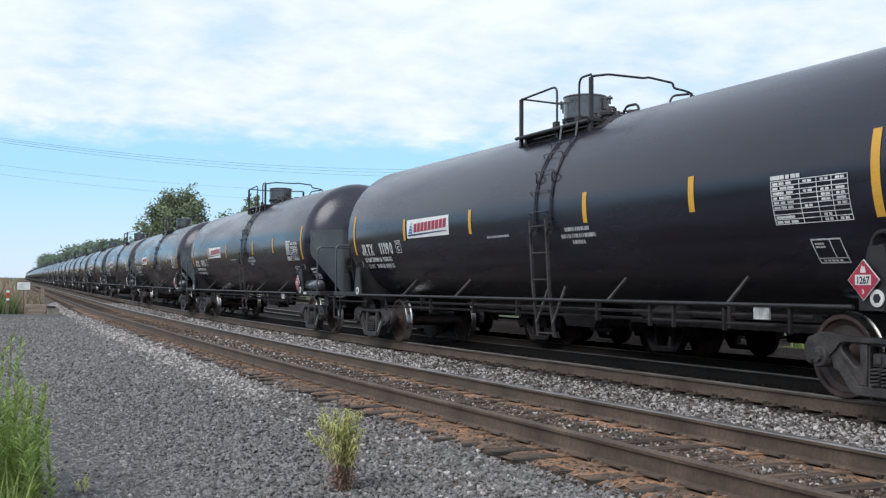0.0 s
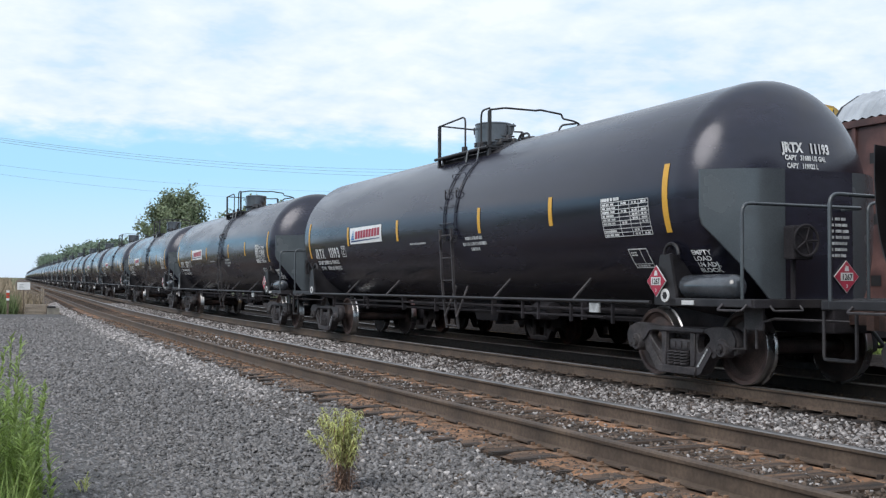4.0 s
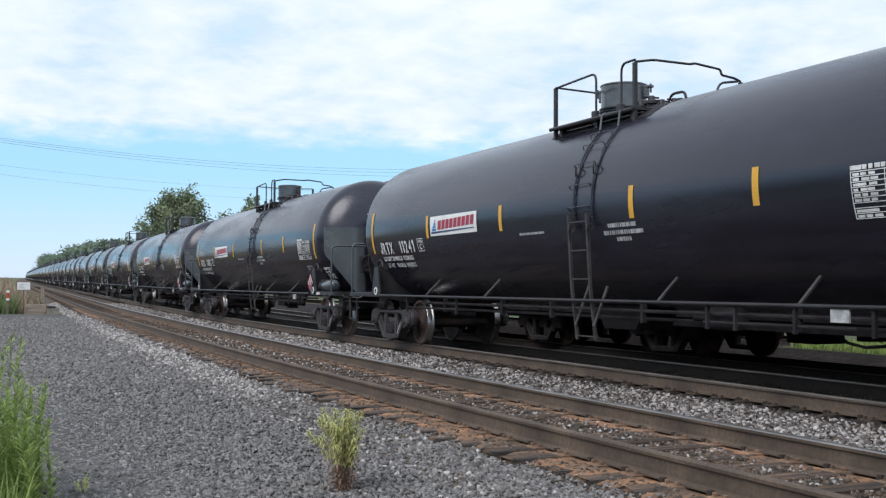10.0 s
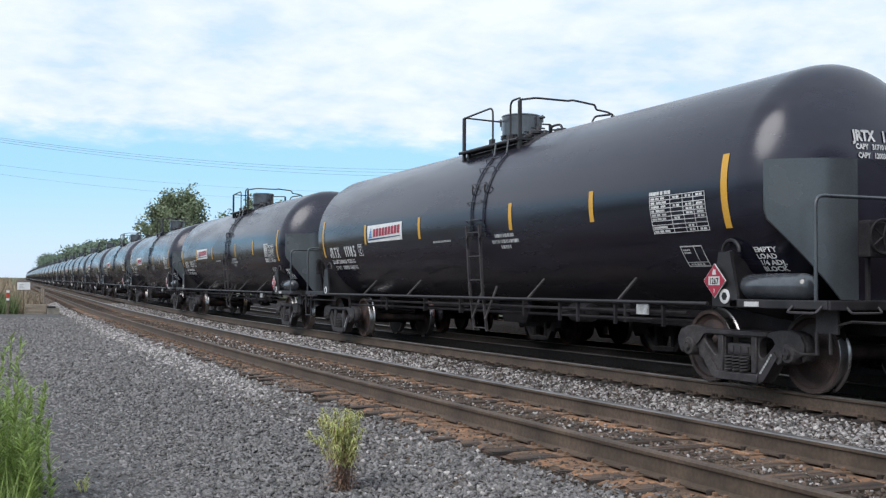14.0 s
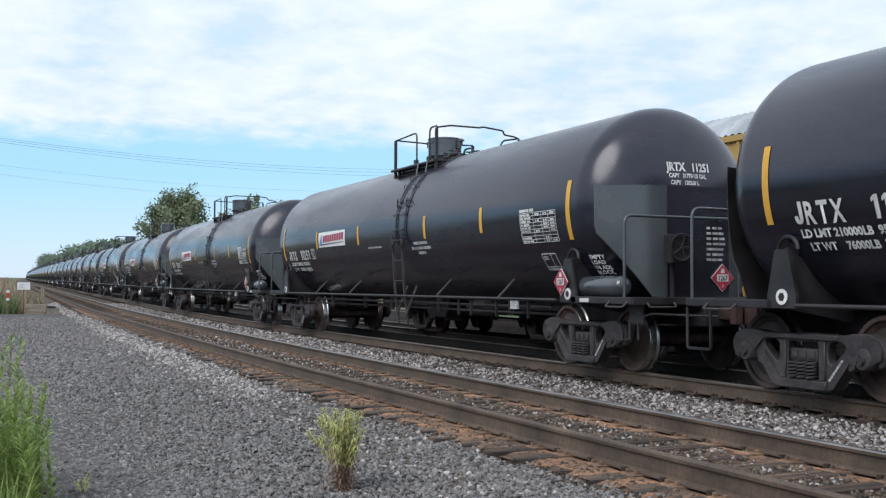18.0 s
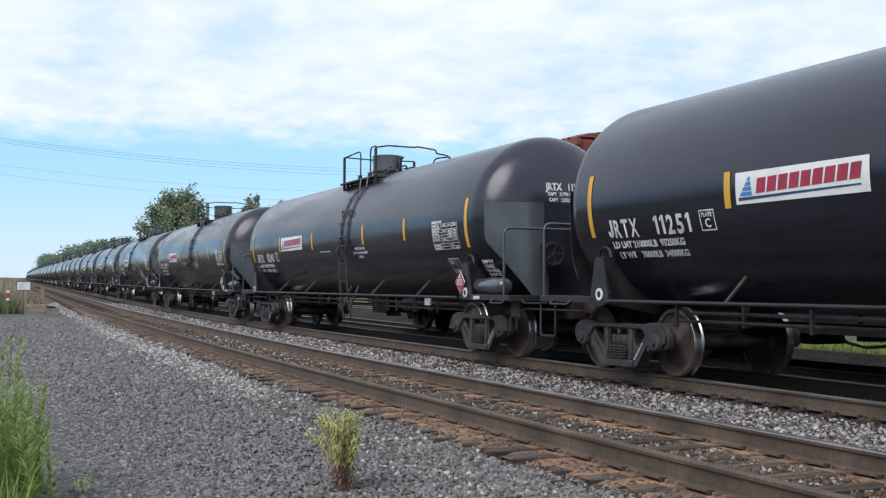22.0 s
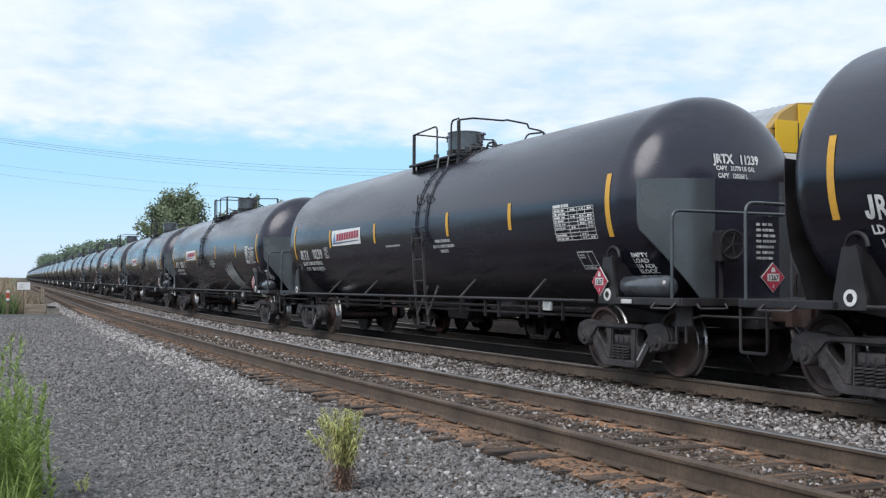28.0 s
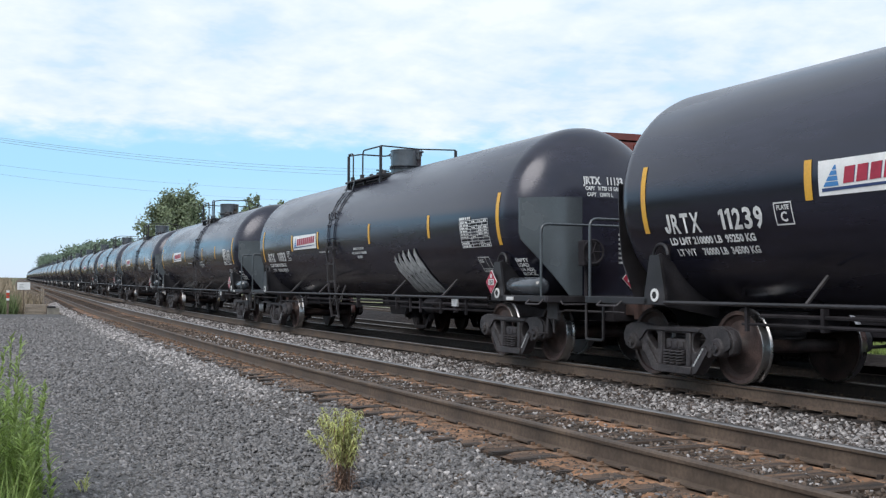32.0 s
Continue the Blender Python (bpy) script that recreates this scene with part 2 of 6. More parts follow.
M = dict(
    tank=mat("black_tank_paint", (0.0130, 0.0130, 0.0225), 0.245, spec=0.71, vary=0.3, scale=0.8, fine=6.0, bump=0.003, depth=0.01, tint=(0.0148, 0.0145, 0.025), tint_scale=0.5, spec_tint=(0.91, 0.91, 1.0), stretch=(1, 0.35, 2.2)),
    # Satin grey paint; its paleness also serves as sky sheen on the top rails.
    shield=mat("blue_grey_paint_sky_sheen", (0.070, 0.080, 0.089), 0.24, spec=0.75, vary=0.15, scale=0.9, bump=0.01, tint=(0.050, 0.057, 0.066), tint_scale=1.2),
    frame=mat("dusty_black_steel", (0.025, 0.023, 0.027), 0.5, vary=0.4, scale=3, bump=0.1, tint=(0.027, 0.024, 0.025), tint_scale=2.5),
    nozzle=mat("dark_grey_gloss_paint", (0.075, 0.082, 0.095), 0.20, spec=0.9, vary=0.2, scale=2.0, bump=0.02, tint=(0.045, 0.05, 0.058), tint_scale=3),
    under=mat("dull_underframe_steel", (0.029, 0.026, 0.030), 0.8, spec=0.2, vary=0.4, scale=3, bump=0.1, tint=(0.026, 0.023, 0.025), tint_scale=2.5),
    truck=mat("dusty_cast_steel", (0.043, 0.038, 0.042), 0.6, vary=0.35, scale=5, fine=40, bump=0.35, tint=(0.060, 0.053, 0.054), tint_scale=4),
    rustdark=mat("dark_rusty_steel", (0.042, 0.024, 0.021), 0.75, vary=0.4, scale=6, bump=0.3, tint=(0.07, 0.032, 0.024)),
    wheel=mat("brown_wheel_steel", (0.056, 0.037, 0.035), 0.6, vary=0.45, scale=5, bump=0.15, tint=(0.062, 0.040, 0.034)),
    tread=mat("polished_wheel_tread", (0.40, 0.39, 0.39), 0.30, 1.0, vary=0.15, bump=0.05),
    stripe=mat("yellow_reflective_sheet", (0.78, 0.42, 0.045), 0.45, vary=0.15, scale=3, bump=0.05, tint=(0.55, 0.30, 0.06), tint_scale=3),
    white=mat("white_marking_paint", (0.72, 0.72, 0.72), 0.6, vary=0.15, scale=6, bump=0.05, tint=(0.5, 0.5, 0.5), tint_scale=5),
    greymark=mat("worn_white_paint", (0.42, 0.43, 0.44), 0.6, vary=0.3, scale=9, bump=0.05),
    red=mat("red_print", (0.38, 0.028, 0.06), 0.5, vary=0.15, scale=5, bump=0.02),
    blue=mat("blue_print", (0.06, 0.22, 0.5), 0.5, vary=0.1, scale=5, bump=0.02),
    navy=mat("navy_print", (0.035, 0.06, 0.16), 0.5, vary=0.1, scale=5, bump=0.02),
    black=mat("black_print", (0.015, 0.015, 0.017), 0.6, vary=0.2, scale=8, bump=0.02),
    railside=mat("brown_rail_steel", (0.086, 0.061, 0.046), 0.7, vary=0.3, scale=2.0, fine=30, bump=0.3, tint=(0.115, 0.082, 0.060), tint_scale=1.2),
    railtop=mat("polished_rail_head", (0.26, 0.24, 0.23), 0.42, 0.85, vary=0.25, scale=3, bump=0.08, stretch=(8, 0.5, 1)),
    railtop_dull=mat("dull_rail_head", (0.17, 0.15, 0.135), 0.45, 0.6, vary=0.2, scale=3, bump=0.1, stretch=(8, 0.5, 1)),
    plate=mat("rusty_tie_plate", (0.25, 0.145, 0.088), 0.85, vary=0.45, scale=9, fine=80, bump=0.4, tint=(0.10, 0.07, 0.05), tint_scale=6, obj=0.25),
    anchor=mat("black_rail_anchor", (0.03, 0.022, 0.018), 0.8, vary=0.3, scale=9, bump=0.3),
    # Darker copies of tie and plate, with the cars' shade in the colour.
    shade_tie=mat("shade_black_tie", (0.032, 0.027, 0.025), 0.85, vary=0.4, scale=3, fine=45, bump=0.5, depth=0.02, tint=(0.045, 0.034, 0.028), tint_scale=2.5, obj=0.3, stretch=(0.5, 5, 3)),
    shade_plate=mat("shade_dark_tie_plate", (0.085, 0.060, 0.045), 0.8, vary=0.4, scale=9, fine=80, bump=0.4, tint=(0.04, 0.03, 0.025), tint_scale=6, obj=0.25),
    tie=mat("weathered_oak_tie", (0.043, 0.035, 0.031), 0.9, vary=0.4, scale=3, fine=45, bump=0.6, depth=0.02, tint=(0.14, 0.082, 0.050), tint_scale=2.5, tint_amount=0.5, obj=0.3, stretch=(0.5, 5, 3)),
    ballast=mat("pale_granite_ballast", (0.298, 0.276, 0.270), 0.85, vary=0.25, scale=12, fine=90, bump=0.5, island=0.75),
    ballast_dark=mat("dusty_brown_ballast", (0.098, 0.080, 0.072), 0.9, vary=0.3, scale=12, fine=90, bump=0.5, island=0.8),
    rust_bed=mat("rust_powder_ballast", (0.13, 0.080, 0.053), 0.95, vary=0.35, scale=9, fine=60, bump=0.7, depth=0.02, tint=(0.30, 0.155, 0.082), tint_scale=2.2, tint_amount=0.8),
    ballast_bed=mat("packed_ballast_bed", (0.058, 0.046, 0.038), 0.95, vary=0.45, scale=9, fine=38, bump=1.0, depth=0.04, tint=(0.15, 0.092, 0.054), tint_scale=0.8),
    ballast_rust=mat("rust_stained_ballast", (0.108, 0.080, 0.063), 0.9, vary=0.3, scale=12, fine=90, bump=0.5, island=0.75),
    # The train's shade is put into this near-black ballast colour.
    oily=mat("shade_dark_ballast", (0.029, 0.025, 0.025), 0.95, spec=0.1, vary=0.5, scale=7, fine=38, bump=1.0, depth=0.04, tint=(0.042, 0.036, 0.036), tint_scale=0.9),
    gravel=mat("dark_crushed_stone", (0.186, 0.176, 0.175), 0.85, vary=0.25, scale=12, fine=90, bump=0.4, island=0.44),
    # Bed darker than its stones: the shade in the gaps is in this colour.
    gravel_bed=mat("gap_shade_stone_yard", (0.105, 0.100, 0.099), 0.95, vary=0.28, scale=1.2, fine=42, bump=1.0, depth=0.035),
    soil=mat("weedy_ground", (0.06, 0.085, 0.03), 0.95, vary=0.45, scale=0.25, fine=7, bump=0.8, depth=0.1, tint=(0.16, 0.135, 0.07), tint_scale=0.08),
    grass=mat("fresh_grass", (0.33, 0.43, 0.14), 0.6, vary=0.2, scale=2, bump=0.0, island=0.4, thin=0.4),
    weed=mat("yellow_green_weed", (0.58, 0.59, 0.25), 0.6, vary=0.2, scale=4, bump=0.0, island=0.35, thin=0.4),
    stem=mat("dry_brown_stem", (0.25, 0.155, 0.11), 0.8, vary=0.25, scale=9, bump=0.0, island=0.35),
    verge=mat("dull_verge_weeds", (0.15, 0.20, 0.085), 0.7, vary=0.3, scale=2, bump=0.0, island=0.5, thin=0.35),
    reed=mat("dry_tan_reed", (0.30, 0.24, 0.17), 0.85, vary=0.25, scale=3, bump=0.0, island=0.4),
    leaf=mat("tree_leaves", (0.205, 0.245, 0.145), 0.6, vary=0.3, scale=0.8, bump=0.0, island=0.5, thin=0.4),
    # Distance haze is put into this bluish leaf colour.
    leaf_far=mat("hazed_wood_leaves", (0.17, 0.225, 0.160), 0.7, vary=0.35, scale=0.3, bump=0.0, island=0.4, thin=0.35),
    bark=mat("grey_brown_bark", (0.10, 0.08, 0.06), 0.9, vary=0.35, scale=4, bump=0.6, depth=0.03),
    red_car=mat("faded_red_boxcar", (0.20, 0.048, 0.040), 0.55, vary=0.25, scale=1.2, bump=0.05, tint=(0.15, 0.055, 0.045)),
    tan_car=mat("weathered_tan_yellow_steel", (0.50, 0.32, 0.09), 0.6, vary=0.25, scale=1.5, bump=0.05, tint=(0.30, 0.20, 0.08)),
    yellow_car=mat("yellow_autorack", (0.86, 0.53, 0.02), 0.5, vary=0.1, scale=1.5, bump=0.05, tint=(0.72, 0.43, 0.04)),
    brown_car=mat("brown_autorack", (0.085, 0.042, 0.040), 0.6, vary=0.3, scale=1.5, bump=0.05, tint=(0.125, 0.062, 0.055)),
    zinc=mat("galvanised_roof", (0.45, 0.47, 0.50), 0.45, 0.4, vary=0.2, scale=1.2, bump=0.05),
    wood=mat("weathered_wood_pole", (0.16, 0.12, 0.09), 0.9, vary=0.35, scale=4, bump=0.4),
    wire=mat("grey_conductor", (0.22, 0.23, 0.25), 0.5, 0.6, vary=0.1, bump=0),
    driftwood=mat("weathered_tan_timber", (0.27, 0.225, 0.18), 0.9, vary=0.3, scale=3, bump=0.4, obj=0.2, stretch=(0.5, 4, 4)),
    concrete=mat("weathered_concrete", (0.23, 0.215, 0.185), 0.9, vary=0.25, scale=3, bump=0.4),
    signwhite=mat("white_sign_sheet", (0.8, 0.8, 0.8), 0.45, vary=0.06, scale=4, bump=0.02),
    orange=mat("red_orange_marker", (0.55, 0.07, 0.04), 0.5, vary=0.15, scale=5, bump=0.02),
)


# ---- mesh helpers ----
def mesh_of(bm, name, material, smooth=None):
    me = bpy.data.meshes.new(name)
    bmesh.ops.recalc_face_normals(bm, faces=bm.faces)
    if smooth is not None:
        for f in bm.faces:
            f.smooth = True
        for e in bm.edges:
            if len(e.link_faces) == 2 and e.calc_face_angle(0) > smooth:
                e.smooth = False
    bm.to_mesh(me)
    bm.free()
    for x in (material if isinstance(material, (list, tuple)) else [material]):
        me.materials.append(x)
    return me


def part(name, bm, material, parent, label="", smooth=None, at=None):
    me = bm if isinstance(bm, bpy.types.Mesh) else mesh_of(bm, name, material, smooth)
    ob = new(name, me)
    ob.parent = parent
    if at is not None:
        ob.matrix_basis = at
    return tagged(ob, label) if label else ob


def thing(name, label, category, group="", kind="", at=None):
    ob = new(name)
    if at is not None:
        ob.matrix_basis = at
    return tagged(ob, label, category, group, kind)


def box(bm, x0, x1, y0, y1, z0, z1, bevel=0.0, mi=0):
    r = bmesh.ops.create_cube(bm, size=1.0, matrix=Matrix.LocRotScale(((x0 + x1) / 2, (y0 + y1) / 2, (z0 + z1) / 2), None, (abs(x1 - x0), abs(y1 - y0), abs(z1 - z0))))
    vs = r["verts"]
    if bevel:
        es = list({e for v in vs for e in v.link_edges})
        bmesh.ops.bevel(bm, geom=es, offset=bevel, segments=2, profile=0.6, affect="EDGES", clamp_overlap=True)
    elif mi:
        for f in {f for v in vs for f in v.link_faces}:
            f.material_index = mi
    return bm


def rod(bm, p, q, r, seg=8, r2=None):
    p, q = Vector(p), Vector(q)
    d = q - p
    m = Matrix.Translation((p + q) / 2) @ d.to_track_quat("Z", "Y").to_matrix().to_4x4()
    bmesh.ops.create_cone(bm, cap_ends=True, segments=seg, radius1=r, radius2=r if r2 is None else r2, depth=d.length, matrix=m)
    return bm


def tube(bm, pts, r, seg=8):
    """A round bar along a polyline."""
    pts = [Vector(p) for p in pts]
    rings = []
    side = None
    for i, p in enumerate(pts):
        d = (pts[min(i + 1, len(pts) - 1)] - pts[max(i - 1, 0)]).normalized()
        if side is None:
            side = d.orthogonal().normalized()
        side = (side - d * side.dot(d)).normalized()
        up = d.cross(side)
        rings.append([bm.verts.new(p + (side * math.cos(a) + up * math.sin(a)) * r) for a in (2 * math.pi * k / seg for k in range(seg))])
    for a, b in zip(rings, rings[1:]):
        for k in range(seg):
            bm.faces.new((a[k], a[(k + 1) % seg], b[(k + 1) % seg], b[k]))
    bm.faces.new(rings[0][::-1])
    bm.faces.new(rings[-1])
    return bm


def corner(points, r=0.08, n=4):
    """Round the inner corners of a polyline."""
    pts = [Vector(p) for p in points]
    out = [pts[0]]
    for a, b, c in zip(pts, pts[1:], pts[2:]):
        u, w = (a - b), (c - b)
        k = min(r, u.length * 0.45, w.length * 0.45)
        p0, p1 = b + u.normalized() * k, b + w.normalized() * k
        for i in range(n + 1):
            t = i / n
            out.append(p0 * (1 - t) ** 2 + b * 2 * t * (1 - t) + p1 * t ** 2)
    out.append(pts[-1])
    return out


def lathe(bm, profile, seg=32, axis="Y", centre=(0, 0, 0), caps=True):
    """profile: (radius, along) pairs, turned about an axis."""
    c = Vector(centre)
    rings = []
    for r, h in profile:
        if r < 1e-6:
            p = {"Y": Vector((0, h, 0)), "X": Vector((h, 0, 0)), "Z": Vector((0, 0, h))}[axis]
            rings.append([bm.verts.new(c + p)])
            continue
        ring = []
        for k in range(seg):
            a = 2 * math.pi * k / seg
            u, w = r * math.cos(a), r * math.sin(a)
            ring.append(bm.verts.new(c + {"Y": Vector((u, h, w)), "X": Vector((h, u, w)), "Z": Vector((u, w, h))}[axis]))
        rings.append(ring)
    for a, b in zip(rings, rings[1:]):
        if len(a) == 1 and len(b) == 1:
            continue
        for k in range(seg):
            k2 = (k + 1) % seg
            if len(a) == 1:
                bm.faces.new((a[0], b[k2], b[k]))
            elif len(b) == 1:
                bm.faces.new((a[k], a[k2], b[0]))
            else:
                bm.faces.new((a[k], a[k2], b[k2], b[k]))
    if caps:
        for r in (rings[0], rings[-1]):
            if len(r) > 1:
                bm.faces.new(r)
    return bm


def prism(bm, pts, x0, x1, axis="X"):
    """A polygon of (a, b) pairs pushed from x0 to x1 along an axis."""
    def place(a, b, h):
        return {"X": (h, a, b), "Y": (a, h, b), "Z": (a, b, h)}[axis]
    lo = [bm.verts.new(place(a, b, x0)) for a, b in pts]
    hi = [bm.verts.new(place(a, b, x1)) for a, b in pts]
    n = len(pts)
    bm.faces.new(lo)
    bm.faces.new(hi[::-1])
    for i in range(n):
        bm.faces.new((lo[i], lo[(i + 1) % n], hi[(i + 1) % n], hi[i]))
    return bm


def lettering(text, size, align="LEFT", squeeze=1.0, bold=0.034):
    """A flat mesh of built-in letters in its x-y plane."""
    cu = bpy.data.curves.new("letters", "FONT")
    cu.body, cu.size, cu.align_x, cu.resolution_u = text, size, align, 2
    cu.space_line, cu.offset = 0.95, size * bold
    ob = bpy.data.objects.new("letters", cu)
    me = bpy.data.meshes.new_from_object(ob)
    bpy.data.objects.remove(ob)
    bpy.data.curves.remove(cu)
    for v in me.vertices:
        v.co.x *= squeeze
    return me


def mapped(me, fn, material):
    for v in me.vertices:
        v.co = fn(v.co)
    me.materials.clear()
    me.materials.append(material)
    return me


# ---- tank car, in its own space: y away along the train, near side at -x, z from the rail ----
TR, TZ, TL, TA, HEAD = 1.5, 2.37, 7.60, 7.95, 0.74   # TL: brake end, TA: other end
TRUCK_F, TRUCK_R, WHEEL_R, AXLE = -7.18, 7.46, 0.457, 0.89


def on_tank(y, z, off=0.006):
    phi = math.asin(max(-1, min(1, (z - TZ) / TR)))
    return Vector((-(TR + off) * math.cos(phi), y, TZ + (TR + off) * math.sin(phi)))


def side_text(text, size, y0, z0, material, squeeze=1.0, align="LEFT", width=None, bold=0.034):
    phi0 = math.asin((z0 - TZ) / TR)

    def fn(c):
        phi = phi0 + c.y / TR
        return Vector((-(TR + 0.011) * math.cos(phi), y0 - c.x, TZ + (TR + 0.011) * math.sin(phi)))
    me = lettering(text, size, align, squeeze, bold)
    if width:
        xs = [v.co.x for v in me.vertices]
        for v in me.vertices:
            v.co.x = (v.co.x - min(xs)) * width / (max(xs) - min(xs))
    return mapped(me, fn, material)


def marked(word, size, y0, z0, widths, gap, bold=0.03):
    """Heavy condensed stencil letters, each drawn to its own width."""
    bm = bmesh.new()
    y = y0
    for ch, w in zip(word, widths):
        if ch == "1":
            zt = z0 + size * 0.70
            bm.faces.new([bm.verts.new(on_tank(y - a * w, z0 + b * (zt - z0), 0.011)) for a, b in ((0.40, 0), (1, 0), (1, 1), (0.50, 1), (0, 0.86), (0, 0.68), (0.40, 0.78))])
        elif ch == "J":
            zt = z0 + size * 0.70
            bm.faces.new([bm.verts.new(on_tank(y - a * w, z0 + b * (zt - z0), 0.011)) for a, b in ((0.55, 1), (1, 1), (1, 0.22), (0.86, 0.06), (0.62, 0), (0.36, 0), (0.12, 0.06), (0, 0.20), (0, 0.36), (0.40, 0.36), (0.42, 0.20), (0.55, 0.20))])
        else:
            me = side_text(ch, size, y, z0, M["white"], width=w, bold=bold)
            bm.from_mesh(me)
            bpy.data.meshes.remove(me)
        y -= w + gap
    return mesh_of(bm, "letters", M["white"])


def sheet(y0, y1, z0, z1, off=0.006, nz=6, ny=1, bm=None):
    bm = bm or bmesh.new()
    g = [[bm.verts.new(on_tank(y0 + (y1 - y0) * j / ny, z0 + (z1 - z0) * i / nz, off)) for j in range(ny + 1)] for i in range(nz + 1)]
    for i in range(nz):
        for j in range(ny):
            bm.faces.new((g[i][j], g[i][j + 1], g[i + 1][j + 1], g[i + 1][j]))
    return bm


def head_y(x, z, grow=0.05):
    k = 1 - (x * x + (z - TZ) ** 2) / (TR + grow) ** 2
    return TL + (HEAD + grow) * math.sqrt(max(0.0, k))


FOLD = 0.53    # half width of the brake end's flat middle plate


def head_shield(sign, piece=""):
    """Half-head plate. The brake end's is folded: a flat middle and two wings bent back beside the tank; the other end's is dished."""
    bm = bmesh.new()
    nz, nx = 14, 16
    wt, w0, zc = (1.40, 0.74, 1.98) if sign < 0 else (1.24, 1.16, 1.30)
    zb = 1.06 if piece == "wing" else 1.05
    rows = []
    for i in range(nz + 1):
        z = zb + (2.62 - zb) * i / nz
        w = wt if z > zc else w0 + (wt - w0) * (z - 1.05) / (zc - 1.05)
        lo, hi = {"wing": (FOLD + 0.004, w), "middle": (-min(w, FOLD), min(w, FOLD)), "": (-w, w)}[piece]
        rows.append([(lo + (hi - lo) * j / nx, z) for j in range(nx + 1)])
    for g in (0.09, 0.115):
        if sign < 0:
            depth = lambda x, z: TL + g + 0.28 + 0.50 * math.sin(math.pi / 2 * min(1.0, (wt - abs(x)) / (wt - FOLD)))
        else:
            depth = lambda x, z: TL + (head_y(x, z, g) - TL) * 0.45 + 0.72
        vs = [[bm.verts.new((x, sign * depth(x, z), z)) for x, z in r] for r in rows]
        for i in range(nz):
            for j in range(nx):
                bm.faces.new((vs[i][j], vs[i][j + 1], vs[i + 1][j + 1], vs[i + 1][j]))
        if g == 0.09:
            first = vs
    rim = lambda v: [v[0][j] for j in range(nx + 1)] + [v[i][nx] for i in range(1, nz + 1)] + [v[nz][j] for j in range(nx - 1, -1, -1)] + [v[i][0] for i in range(nz - 1, 0, -1)]
    a, b = rim(first), rim(vs)
    for i in range(len(a)):
        k = (i + 1) % len(a)
        bm.faces.new((a[i], a[k], b[k], b[i]))
    return bm


def filled(bm, loops, x0, x1):
    """A plate of one outline with holes, (y, z) loops, with thickness from x0 to x1."""
    edges = []
    for loop in loops:
        vs = [bm.verts.new((x0, y, z)) for y, z in loop]
        edges += [bm.edges.new((vs[i], vs[(i + 1) % len(vs)])) for i in range(len(vs))]
    faces = [f for f in bmesh.ops.triangle_fill(bm, use_beauty=True, edges=edges)["geom"] if isinstance(f, bmesh.types.BMFace)]
    ext = bmesh.ops.extrude_face_region(bm, geom=faces)
    bmesh.ops.translate(bm, vec=(x1 - x0, 0, 0), verts=[v for v in ext["geom"] if isinstance(v, bmesh.types.BMVert)])
    bm.faces.ensure_lookup_table()


def side_frame_mesh():
    """Cast truck side: arched top, sloping legs, two windows and the spring opening; along y, centred on the truck."""
    bm = bmesh.new()
    half = [(0.0, 0.675), (0.50, 0.675), (0.70, 0.71), (0.92, 0.72), (1.08, 0.67), (1.15, 0.56), (1.14, 0.40), (1.06, 0.36), (1.05, 0.44), (0.76, 0.44), (0.74, 0.34), (0.67, 0.31), (0.61, 0.37), (0.46, 0.15), (0.36, 0.09), (0.0, 0.085)]
    outer = half + [(-y, z) for y, z in half[-2:0:-1]]
    win = [(0.625, 0.565), (0.60, 0.60), (0.53, 0.618), (0.44, 0.615), (0.385, 0.585), (0.365, 0.53), (0.365, 0.43), (0.385, 0.385), (0.425, 0.375), (0.465, 0.40), (0.60, 0.52)]
    mid = [(-0.235, 0.585), (-0.215, 0.60), (0.215, 0.60), (0.235, 0.585), (0.24, 0.20), (-0.24, 0.20)]
    filled(bm, [outer, win, [(-y, z) for y, z in win], mid], -0.06, 0.06)
    box(bm, -0.10, 0.10, -0.54, 0.54, 0.625, 0.685)
    box(bm, -0.11, 0.11, -0.38, 0.38, 0.09, 0.19)
    for s in (-1, 1):
        prism(bm, [(s * 0.50, 0.65), (s * 0.70, 0.69), (s * 0.92, 0.70), (s * 1.06, 0.655), (s * 1.12, 0.56), (s * 1.11, 0.47), (s * 1.03, 0.43), (s * 0.82, 0.45), (s * 0.70, 0.54), (s * 0.62, 0.625)], -0.088, 0.088)
        prism(bm, [(s * 0.675, 0.40), (s * 0.61, 0.47), (s * 0.34, 0.17), (s * 0.38, 0.10), (s * 0.46, 0.13)], -0.085, 0.085)
        box(bm, -0.085, 0.085, s * 0.25, s * 0.345, 0.19, 0.62)
    bmesh.ops.bevel(bm, geom=[e for e in bm.edges if len(e.link_faces) == 2 and e.calc_face_angle(0) > 0.6], offset=0.010, segments=1, affect="EDGES", clamp_overlap=True)
    return mesh_of(bm, "side_frame", M["truck"], radians(40))


def spring_mesh():
    bm = bmesh.new()
    pts = [(0.055 * math.cos(a), 0.055 * math.sin(a), 0.20 + 0.19 * a / (2 * math.pi * 5)) for a in (2 * math.pi * k / 10 for k in range(51))]
    tube(bm, pts, 0.014, 5)
    return mesh_of(bm, "spring", M["truck"], radians(60))


